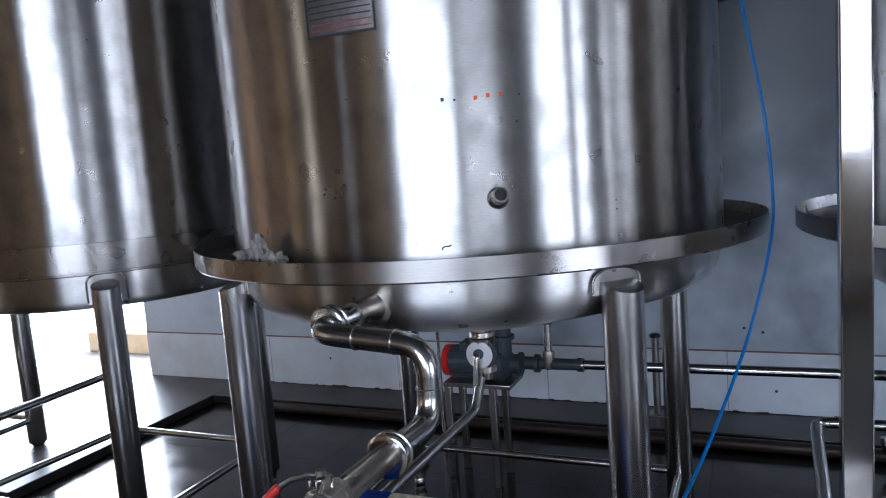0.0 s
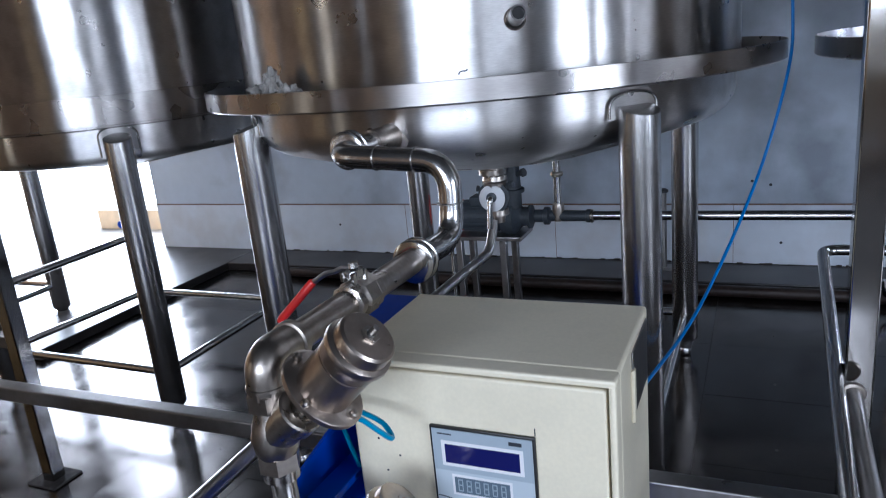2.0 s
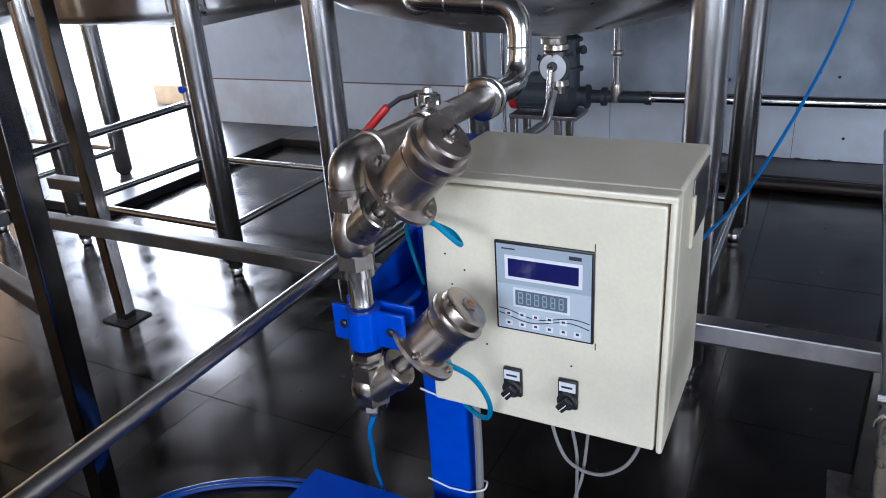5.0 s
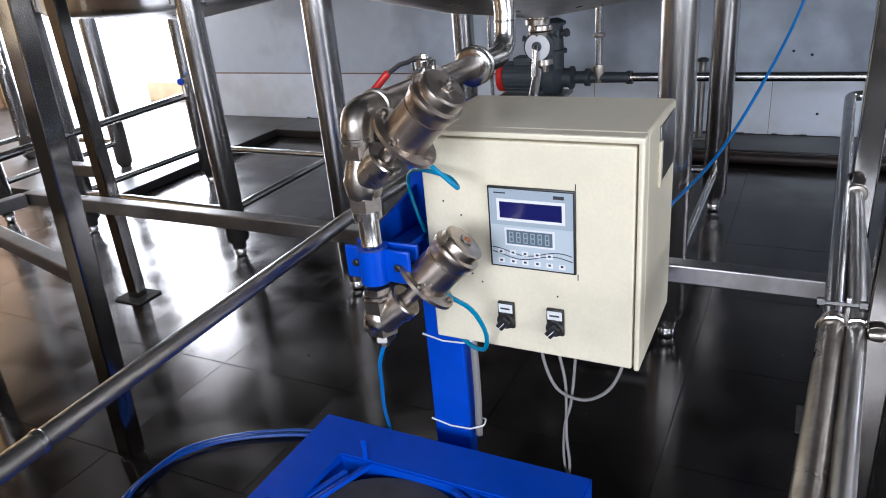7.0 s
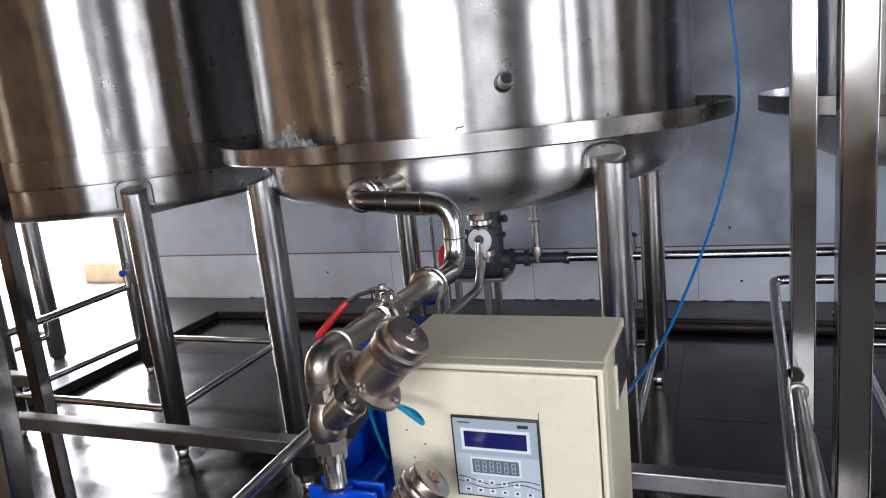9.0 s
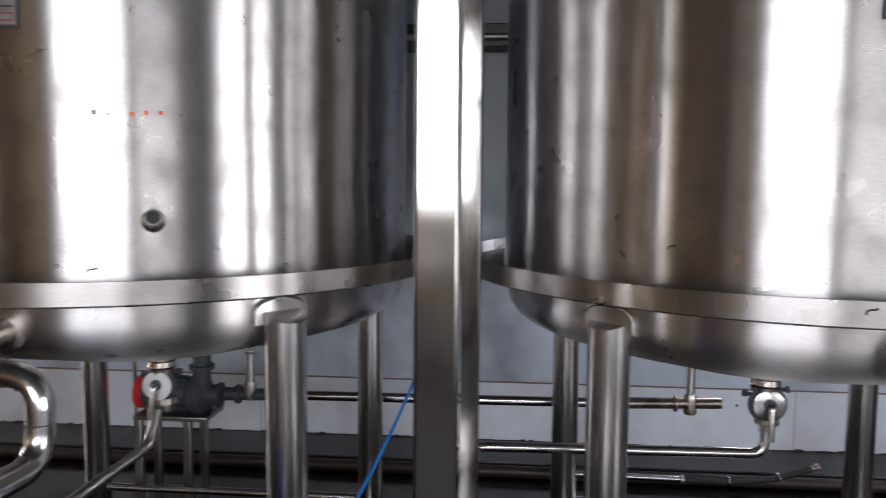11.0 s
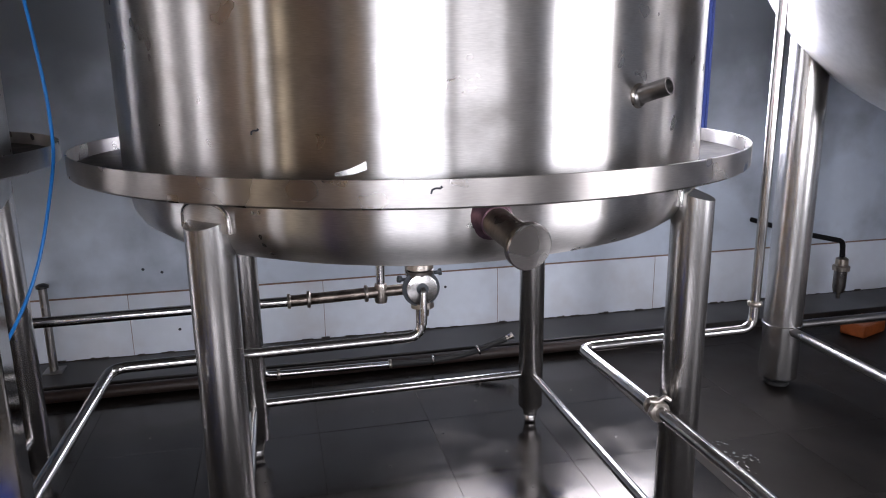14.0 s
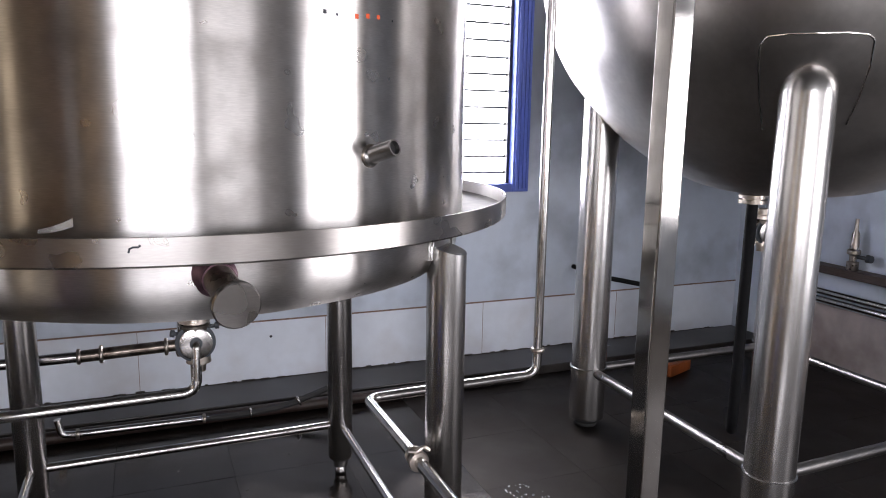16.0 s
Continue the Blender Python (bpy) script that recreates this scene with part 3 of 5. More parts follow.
SMALL_LEGS = [(-0.50, -0.51), (0.495, -0.53), (0.475, 0.31), (-0.445, 0.305)]
tank_l = tank("steel_tank", (-2.33, 2.66), 0.68, 0.692, 1.195, 1.315, SMALL_LEGS, 1.16, 0.05, 0.215, 0.017, 1.0, 2.75,
              "smaller brushed stainless tank on four legs", GROUP, sharp=True)
copy_thing(tank_l, pose(-3.97, 2.66, 0))

# ---------- domed vessel ----------
vessel = thing("pressure_vessel", (3.91, 2.7, 0), "tall stainless vessel with a domed bottom on thick legs", "vessel")
DOME = [(0, 1.205), (0.2, 1.215), (0.36, 1.245), (0.55, 1.33), (0.71, 1.44), (0.87, 1.60), (0.97, 1.73), (1.04, 1.87), (1.09, 2.05), (1.11, 2.25), (1.11, 3.1), (1.0, 3.2), (0, 3.2)]
for _ in range(3):
    cut = [DOME[0]]
    for (r0, z0), (r1, z1) in zip(DOME, DOME[1:]):
        cut += [(r0 * 0.78 + r1 * 0.22, z0 * 0.78 + z1 * 0.22), (r0 * 0.22 + r1 * 0.78, z0 * 0.22 + z1 * 0.78)]
    DOME = cut + [DOME[-1]]
part("shell", lathe(DOME, 112),
     STEEL_DOME, vessel, "domed brushed steel body")
for x, y in ((-0.63, -0.64), (-0.60, 0.54), (0.60, 0.54), (0.60, -0.60)):
    top = 1.715
    bm = bmesh.new()
    loft(bm, [((x, y, 0.045), (0, 0, 1), 0.085), ((x, y, 0.052), (0, 0, 1), 0.086), ((x, y, 0.30), (0, 0, 1), 0.086), ((x, y, 0.302), (0, 0, 1), 0.092), ((x, y, 0.31), (0, 0, 1), 0.092),
              ((x, y, 0.312), (0, 0, 1), 0.086)] + [((x, y, top - 0.10 + 0.10 * math.sin(k)), (0, 0, 1), 0.086 * math.cos(k)) for k in (0.0, 0.3, 0.6, 0.85, 1.1, 1.3, 1.45)], 32)
    leg = part("leg", bm, STEEL_LEG, vessel, "thick round steel leg")
    part("foot", spun([(0, 0.05), (0.006, 0.055), (0.02, 0.055), (0.024, 0.03), (0.05, 0.03)], (x, y, 0), (x, y, 1), 20), RUBBER, leg, "dark levelling foot")
corners = [(-0.63, -0.64), (0.60, -0.60), (0.60, 0.54), (-0.60, 0.54)]
for (ax, ay), (bx, by) in zip(corners, corners[1:] + corners[:1]):
    d = (Vector((bx, by, 0)) - Vector((ax, ay, 0))).normalized() * 0.08
    part("rail", tube([Vector((ax, ay, 0.29)) + d, Vector((bx, by, 0.29)) - d], 0.022, 0, 14), STEEL_BEAM, vessel)
part("drain_flange", spun([(0, 0.03), (0.001, 0.06), (0.016, 0.06), (0.017, 0.045), (0.022, 0.045), (0.023, 0.06), (0.038, 0.06), (0.04, 0.03)], (-0.17, -0.0, 1.215), (-0.17, 0, 0), 24), STEEL_CAST, vessel, "bolted drain flange")
part("drain_pipe", tube([(-0.17, 0, 1.19), (-0.17, 0, 0.12), (0.1, 0.3, 0.06)], 0.024, 0.06), MATT_BLACK, vessel, "dark drain pipe down to the floor")

# ---------- pipe lines ----------


def line(name, label, runs, r, bend, material=STEEL_PIPE, rings=(), category="pipe"):
    t = thing(name, tuple(runs[0][0]), label, category)
    for pts in runs:
        part("pipe", tube(pts, r, bend), material, t, world=True)
    for c, d in rings:
        part("union_ring", clamp_ring(c, d, r), STEEL_CAST, t, world=True)
    return t


SATIN = mat("satin_pipe", (0.44, 0.42, 0.40), 0.33, 1.0, grain=0.08, scale=40, bump=0.02, dirt=(0.22, 0.19, 0.17), dirt_amount=0.5, dirt_scale=9, rough_var=0.05)
STAINED = mat("weld_stained_tube", (0.26, 0.22, 0.19), 0.32, 1.0, grain=0.3, scale=25, dirt=(0.07, 0.05, 0.04), dirt_amount=0.9, dirt_scale=14)
line("header_pipe", "long level steel header pipe along the wall", [[(-0.60, 3.345, 0.562), (1.02, 3.345, 0.575)]], 0.021, 0, rings=[((-0.36, 3.345, 0.562), (1, 0, 0)), ((1.02, 3.345, 0.575), (1, 0, 0))])
line("header_pipe", "weld-stained end of the steel header pipe", [[(1.02, 3.345, 0.575), (1.53, 3.345, 0.59)]], 0.024, 0, STAINED, rings=[((1.10, 3.345, 0.577), (1, 0, 0)), ((1.34, 3.345, 0.583), (1, 0, 0))])
line("discharge_pipe", "bent steel discharge pipe running forward at knee height", [[(1.41, 2.50, 0.78), (1.41, 2.50, 0.69), (0.515, 2.49, 0.682), (0.467, 1.00, 0.665)]], 0.0160, 0.05)
line("discharge_pipe", "brownish steel discharge pipe section on a clip", [[(0.467, 1.00, 0.665), (0.436, 0.50, 0.655)]], 0.0185, 0, STEEL_CAST)
line("discharge_pipe", "open-ended steel pipe clipped beside the discharge pipe", [[(0.512, 1.60, 0.668), (0.499, 1.00, 0.668), (0.468, 0.50, 0.658)]], 0.0150, 0, SATIN, rings=[((0.512, 1.59, 0.668), (0.02, 1, 0))])
line("discharge_pipe", "steel discharge pipe running forward under the tank", [[(-0.525, 2.50, 0.76), (-0.53, 2.44, 0.66), (-0.555, 1.2, 0.66), (-0.515, 0.34, 0.66)]], 0.0165, 0.06, SATIN)
line("discharge_pipe", "thicker steel pipe end joined with a weld", [[(-0.515, 0.345, 0.66), (-0.50, -0.1, 0.66)]], 0.0182, 0, SATIN, rings=())
tagged(part("weld_ring", spun([(0, 0.0165), (0.004, 0.0195), (0.010, 0.0195), (0.014, 0.0182)], (-0.5162, 0.352, 0.66), (-0.515, 0.30, 0.66), 20), STEEL_LEG), "bright weld ring on the discharge pipe", "weld")
line("riser_pipe", "steel riser pipe bent along the floor rails", [[(2.561, 2.466, CEIL), (2.561, 2.466, 0.62), (1.935, 2.481, 0.606), (1.915, 1.6, 0.65), (1.90, 1.0, 0.66)]], 0.0165, 0.05,
     rings=[((2.561, 2.466, 0.71), (0, 0, 1)), ((1.922, 1.99, 0.635), (0.02, 1, 0))])
line("outlet_pipe", "steel pipe running forward beside the small tank", [[(-2.80, 3.02, 0.53), (-2.80, 1.20, 0.50)]], 0.02, 0)
DARK_PIPE = mat("dark_stained_tube", (0.10, 0.085, 0.075), 0.3, 0.8, grain=0.3, scale=20, dirt=(0.03, 0.025, 0.02), dirt_amount=0.7, dirt_scale=6)
low = line("low_pipe", "polished hooked pipe with a dark hose tail by the kerb", [[(0.872, 3.80, 0.150), (0.885, 3.80, 0.075), (0.93, 3.80, 0.07), (1.50, 3.80, 0.064)]], 0.016, 0.03,
           rings=[((0.95, 3.80, 0.07), (1, 0, 0)), ((1.50, 3.80, 0.064), (1, 0, 0))])
hose("hose_tail", [(1.50, 3.80, 0.064), (1.62, 3.80, 0.060), (1.74, 3.80, 0.062), (1.90, 3.80, 0.078), (2.02, 3.80, 0.112), (2.11, 3.80, 0.140)], 0.0165, RUBBER, "dark rubber hose tail", parent=low)
part("hose_clip", clamp_ring((1.72, 3.80, 0.061), (1, 0, 0), 0.0175, 0.012), STEEL_PIPE, low, world=True)
part("hose_clip", clamp_ring((1.96, 3.80, 0.092), (1, 0, 0.35), 0.0175, 0.012), STEEL_PIPE, low, world=True)
part("end_fitting", spun([(0, 0.014), (0.035, 0.014), (0.036, 0.018), (0.05, 0.018)], (2.10, 3.80, 0.137), (2.20, 3.80, 0.177), 12), STEEL_CAST, low, world=True)

# ---------- platform frame of square tube ----------
frame_t = thing("platform_frame", (0.52, 1.66, 0), "square stainless tube frame of a raised platform", "frame")
RUSTY = mat("rusty_plate", (0.035, 0.03, 0.027), 0.9, 0.0, grain=0.4, scale=40, bump=0.2)
POSTS = [(-1.98, 1.66), (-1.88, 0.97), (-1.195, 0.915), (0.527, 1.665), (0.529, 0.985), (2.292, 1.519)]
for x, y in POSTS:
    wide = 0.045 if (x, y) == (0.529, 0.985) else 0.052
    lean = 0.064 if (x, y) == (-1.195, 0.915) else 0.0
    post = part("post", bar((x, y, 0.004), (x + lean * (CEIL - 0.6), y, CEIL - 0.6), wide, wide, 0.004), STEEL_POST, frame_t, "polished square post", world=True)
    if y > 1.6:
        part("base_plate", block((x - 0.07, y - 0.06, 0.0), (x + 0.07, y + 0.06, 0.008), 0.002), RUSTY, post, "dark bolted base plate", world=True)
BZ = 0.618
for a, b in (((2.294, 1.492), (2.345, 0.55)),):
    part("beam", bar((*a, BZ), (*b, BZ), 0.05, 0.05), DARK_PIPE, frame_t, world=True)
for a, b in (((-2.04, 1.385), (0.508, 1.40)), ((0.53, 1.012), (0.53, 1.64)), ((-2.025, 1.36), (-2.20, 0.60))):
    part("beam", bar((*a, 0.528), (*b, 0.528), 0.044, 0.044), STEEL_BEAM, frame_t, world=True)
part("beam", bar((-2.30, 1.225, 0.528), (-1.185, 0.945, 0.528), 0.044, 0.044), STEEL_BEAM, frame_t, world=True)
part("crossbar", bar((-1.88, 0.95, 1.235), (-1.138, 0.915, 1.235), 0.036, 0.036), STEEL_POST, frame_t, world=True)
part("crossbar", bar((-1.88, 0.95, 1.515), (-1.121, 0.915, 1.515), 0.036, 0.036), STEEL_POST, frame_t, world=True)
part("beam", bar((-2.20, 1.66, 0.54), (-2.006, 1.66, 0.54), 0.045, 0.045), STEEL_BEAM, frame_t, world=True)

# ---------- filling scale: blue stand, control box, filling pipe ----------
stand = thing("filling_scale_stand", (-0.27, 0.75, 0), "blue enamelled filling scale base with a column", "scale")
BX0, BX1, BY0, BY1 = -0.612, 0.068, 0.40, 1.075
fr = bmesh.new()
inner = 0.112
outer_pts = [(BX0, BY0), (BX1, BY0), (BX1, BY1), (BX0, BY1)]
inner_pts = [(BX0 + inner, BY0 + inner), (BX1 - inner, BY0 + inner), (BX1 - inner, BY1 - inner), (BX0 + inner, BY1 - inner)]
lo = [fr.verts.new((*p, 0.035)) for p in outer_pts]
up = [fr.verts.new((*p, 0.172)) for p in outer_pts]
inn = [fr.verts.new((*p, 0.160)) for p in inner_pts]
inl = [fr.verts.new((*p, 0.06)) for p in inner_pts]
for i in range(4):
    j = (i + 1) % 4
    fr.faces.new((lo[i], lo[j], up[j], up[i]))
    fr.faces.new((up[i], up[j], inn[j], inn[i]))
    fr.faces.new((inn[i], inn[j], inl[j], inl[i]))
    fr.faces.new((inl[i], inl[j], lo[j], lo[i]))
bmesh.ops.bevel(fr, geom=[e for e in fr.edges if all(v.co.z > 0.1 for v in e.verts)], offset=0.004, segments=2, affect="EDGES")
part("base_frame", fr, BLUE, stand, "blue folded steel base frame", world=True)
part("recess_floor", block((BX0 + 0.1, BY0 + 0.1, 0.05), (BX1 - 0.1, BY1 - 0.1, 0.065)), BLACK, stand, "dark recess floor", world=True, smooth=False)
part("weighing_disc", spun([(0, 0.222), (0.066, 0.226), (0.072, 0.222), (0.0735, 0.19), (0.074, 0.02)], (-0.300, 0.742, 0.066), (-0.300, 0.742, 1), 64), mat("scuffed_rubber", (0.045, 0.042, 0.04), 0.6, grain=0.3, scale=18, bump=0.1, dirt=(0.09, 0.085, 0.08), dirt_amount=0.5, dirt_scale=7), stand, "round dark weighing plate", world=True)
for a, b in (((-0.522, 0.765, 0.150), (-0.462, 0.925, 0.150)), ((-0.503, 0.757, 0.150), (-0.419, 0.971, 0.150)), ((-0.206, 0.957, 0.150), (-0.060, 0.885, 0.150)), ((-0.190, 0.972, 0.150), (-0.055, 0.905, 0.150))):
    part("corner_bar", bar(a, b, 0.012, 0.012, 0.002), BLUE, stand, world=True)
part("stop_pin", spun([(0, 0.006), (0.07, 0.006), (0.072, 0.004)], (-0.438, 0.972, 0.14), (-0.438, 0.972, 1), 10), BLUE, stand, world=True)
for x in (BX0 + 0.06, BX1 - 0.06):
    for y in (BY0 + 0.06, BY1 - 0.06):
        part("foot", spun([(0, 0.03), (0.012, 0.03), (0.014, 0.012), (0.04, 0.012)], (x, y, 0), (x, y, 1), 16), RUBBER, stand, world=True)
part("column", block((-0.347, 1.15, 0.04), (-0.250, 1.19, 0.915), 0.006), BLUE, stand, "tall blue box column", world=True)
part("back_plate", block((-0.347, 1.192, 0.60), (-0.25, 1.318, 0.915), 0.003), BLUE, stand, world=True)
part("top_plate", block((-0.347, 1.145, 0.916), (-0.255, 1.322, 0.923), 0.002), BLUE, stand, world=True)
part("arm", bar((-0.300, 1.155, 0.69), (-0.262, 0.905, 0.735), 0.045, 0.012, 0.003), BLUE, stand, "slanting blue support arm", world=True)
gus = bmesh.new()
pts = [(-0.335, 1.15, 0.58), (-0.335, 1.15, 0.78), (-0.300, 0.885, 0.765), (-0.300, 0.885, 0.70)]
va = [gus.verts.new(p) for p in pts]
vb = [gus.verts.new((p[0] + 0.006, p[1], p[2])) for p in pts]
gus.faces.new(va)
gus.faces.new(list(reversed(vb)))
for i in range(4):
    gus.faces.new((va[i], va[(i + 1) % 4], vb[(i + 1) % 4], vb[i]))
part("gusset", gus, BLUE, stand, world=True, smooth=False)
PXY = (-0.268, 0.862)
cl = spun([(0, 0.027), (0.066, 0.027)], (*PXY, 0.698), (*PXY, 1), 24)
part("pipe_clip", cl, BLUE, stand, "blue half-round pipe clip", world=True)
for x0, x1 in ((-0.326, -0.288), (-0.248, -0.193)):
    wing = part("clip_wing", block((x0, 0.858, 0.700), (x1, 0.866, 0.764), 0.004), BLUE, stand, world=True)
    xm = (x0 + x1) / 2 + 0.004
    part("bolt", spun([(0, 0.007), (0.004, 0.007), (0.006, 0.004)], (xm, 0.858, 0.732), (xm, 0, 0.732), 8), BLACK, wing, world=True)
part("back_wing", block((-0.315, 0.885, 0.70), (-0.19, 0.892, 0.766), 0.003), BLUE, stand, world=True)
for z in (0.405, 0.165):
    part("cable_tie", tube([(-0.352, 1.147, z + 0.006), (-0.30, 1.146, z - 0.003), (-0.248, 1.147, z), (-0.215, 1.155, z + 0.012), (-0.22, 1.18, z + 0.012), (-0.249, 1.185, z + 0.008)], 0.0022, 0.01, 6), WHITE, stand, "white nylon cable tie", world=True)
hose("conduit", [(-0.238, 1.17, 0.50), (-0.232, 1.165, 0.42), (-0.228, 1.16, 0.36), (-0.228, 1.16, 0.26), (-0.234, 1.165, 0.14)], 0.009, CABLE, "grey cable conduit strapped to the column", parent=stand)

# control box
box = thing("control_box", (-0.035, 1.17, 0.50), "cream enamelled control box with a keypad display and two selector switches", "control box")
QX0, QX1, QZ0, QZ1 = -0.243, 0.172, 0.498, 0.938
part("body", block((QX0, 1.046, QZ0), (QX1, 1.298, QZ1), 0.006, seg=3), CREAM, box, world=True)
part("seal", block((QX0 + 0.008, 1.038, QZ0 + 0.008), (QX1 - 0.008, 1.047, QZ1 - 0.02)), RUBBER, box, world=True, smooth=False)
door = part("door", block((QX0 + 0.002, 1.018, QZ0 + 0.002), (QX1 - 0.014, 1.039, QZ1 - 0.016), 0.004, seg=3), CREAM, box, "cream front door of the box", world=True)
lip = bmesh.new()
block((QX0, 1.016, QZ1 - 0.012), (QX1, 1.05, QZ1 - 0.0005), 0.004, lip)
block((QX1 - 0.011, 1.016, QZ0), (QX1 - 0.0005, 1.05, QZ1 - 0.008), 0.004, lip)
part("door_frame", lip, CREAM, box, world=True)
part("side_plate", block((QX1, 1.135, 0.820), (QX1 + 0.003, 1.275, 0.925), 0.001), STEEL_BEAM, box, "dull metal plate on the side", world=True)
part("side_hinge", block((QX1, 1.128, 0.815), (QX1 + 0.006, 1.142, 0.90), 0.002), CREAM, box, world=True)
DY, DX0, DX1, DZ0, DZ1 = 1.018, -0.107, 0.057, 0.681, 0.840


def on_panel(name, u0, v0, u1, v1, depth, thick, material, parent, label=""):
    """A flat piece on the keypad, u and v from its top left corner."""
    x0, x1 = DX0 + (DX1 - DX0) * u0, DX0 + (DX1 - DX0) * u1
    z1, z0 = DZ1 - (DZ1 - DZ0) * v0, DZ1 - (DZ1 - DZ0) * v1
    return part(name, block((x0, DY - depth - thick, z0), (x1, DY - depth, z1), 0.0), material, parent, label, smooth=False, world=True)


keypad = part("keypad", block((DX0, DY - 0.006, DZ0), (DX1, DY, DZ1), 0.002), BLACK, box, "keypad panel with a black bezel", world=True)
on_panel("membrane", 0.025, 0.025, 0.975, 0.975, 0.006, 0.0008, PLATE_LIGHT, keypad, "light blue-grey keypad film")
on_panel("upper_film", 0.025, 0.025, 0.975, 0.46, 0.0068, 0.0003, PLATE_GREY, keypad, "darker blue-grey upper film")
on_panel("display_border", 0.11, 0.14, 0.89, 0.405, 0.0071, 0.0005, WHITE, keypad)
on_panel("display", 0.145, 0.175, 0.855, 0.37, 0.0076, 0.0004, LCD_BLUE, keypad, "dark blue text display")
on_panel("display_border", 0.19, 0.49, 0.77, 0.71, 0.0071, 0.0005, WHITE, keypad)
on_panel("display", 0.215, 0.515, 0.745, 0.685, 0.0076, 0.0004, LCD_GREY, keypad, "grey seven-segment counter showing zeros")
SEG_GREY = mat("segment_grey", (0.33, 0.40, 0.45), 0.4)
for i in range(6):
    u = 0.245 + i * 0.083
    for du0, dv0, du1, dv1 in ((0, 0.535, 0.05, 0.548), (0, 0.592, 0.05, 0.605), (0, 0.652, 0.05, 0.665), (0, 0.535, 0.01, 0.665), (0.04, 0.535, 0.05, 0.665)):
        on_panel("segment", u + du0, dv0, u + du1, dv1, 0.0080, 0.0002, SEG_GREY, keypad)
on_panel("mark_bar", 0.76, 0.065, 0.88, 0.105, 0.0071, 0.0002, INK, keypad)
on_panel("mark_bar", 0.08, 0.065, 0.22, 0.08, 0.0071, 0.0002, INK, keypad)
for row, v in enumerate((0.765, 0.875)):
    for i in range(6):
        u = 0.10 + i * 0.142
        if row == 0 and i == 5:
            continue
        key = on_panel("key", u, v + i * 0.002, u + 0.075, v + 0.062 + i * 0.002, 0.0068, 0.0008, WHITE, keypad)
        on_panel("key_mark", u + 0.022, v + 0.02, u + 0.053, v + 0.045, 0.0076, 0.0002, INK, keypad)
for off in (0.0, 0.05):
    wave = [(DX0 + 0.006 + (DX1 - DX0 - 0.012) * i / 24, DY - 0.0069, DZ0 + 0.034 - off * 0.16 + 0.006 * math.cos(i / 24 * 7.5 + off * 9)) for i in range(25)]
    part("wave_line", tube(wave, 0.0009, 0, 6), INK, keypad, world=True)
for x, z in ((DX1 - 0.001, DZ1 + 0.006), (DX1 + 0.002, DZ0 - 0.006)):
    part("pencil_tick", block((x - 0.0008, DY - 0.0006, z - 0.006), (x + 0.0008, DY, z + 0.006)), INK, box, world=True, smooth=False)
for x, z in ((-0.200, 0.80), (-0.165, 0.775), (-0.19, 0.745), (-0.15, 0.655), (-0.13, 0.64), (0.02, 0.63)):
    part("chip", spun([(0, 0.002), (0.0004, 0.0018)], (x, 1.018, z), (x, 0, z), 8), INK, box, "small dark paint chip", world=True)


def selector(x, z):
    plate = part("selector_switch", block((x - 0.017, 1.010, z - 0.022), (x + 0.017, 1.018, z + 0.034), 0.003), BLACK, box, "black rotary selector switch with a white label", world=True)
    part("legend", block((x - 0.014, 1.0090, z + 0.012), (x + 0.014, 1.0100, z + 0.030), 0.0), WHITE, plate, "small white legend strip", smooth=False, world=True)
    part("legend_text", block((x - 0.010, 1.0084, z + 0.019), (x + 0.009, 1.0090, z + 0.0225), 0.0), INK, plate, smooth=False, world=True)
    part("collar", spun([(0, 0.0165), (0.006, 0.0165), (0.008, 0.014)], (x, 1.010, z - 0.004), (x, 0, z - 0.004), 24), BLACK, plate, world=True)
    knob = bar((x + 0.008, 0.996, z + 0.005), (x - 0.010, 0.996, z - 0.016), 0.008, 0.016, 0.002)
    part("knob", knob, BLACK, plate, "black lever knob with a white pointer", world=True)
    part("pointer", bar((x + 0.004, 0.9873, z + 0.000), (x - 0.010, 0.9873, z - 0.0155), 0.0034, 0.0012, 0), WHITE, plate, world=True, smooth=False)


selector(-0.082, 0.572)
selector(0.016, 0.572)

# cables under the box
hose("cable", [(-0.05, 1.12, 0.50), (-0.045, 1.11, 0.43), (-0.012, 1.10, 0.365), (0.045, 1.10, 0.350), (0.095, 1.10, 0.385), (0.12, 1.11, 0.44), (0.125, 1.12, 0.50)], 0.0035, CABLE, "thin grey cable looping under the control box", "cable")
hose("cable", [(-0.03, 1.15, 0.50), (-0.02, 1.14, 0.43), (0.0, 1.12, 0.36), (0.006, 1.10, 0.25), (0.012, 1.10, 0.17), (0.006, 1.10, 0.10), (0.02, 1.13, 0.006)], 0.0035, CABLE, "grey cable hanging from the control box to the floor", "cable")
hose("cable", [(0.018, 1.14, 0.50), (0.018, 1.13, 0.42), (0.014, 1.11, 0.33), (0.0, 1.105, 0.26), (0.002, 1.105, 0.15), (0.03, 1.15, 0.006)], 0.0032, CABLE, "pale cable hanging from the control box to the floor", "cable")

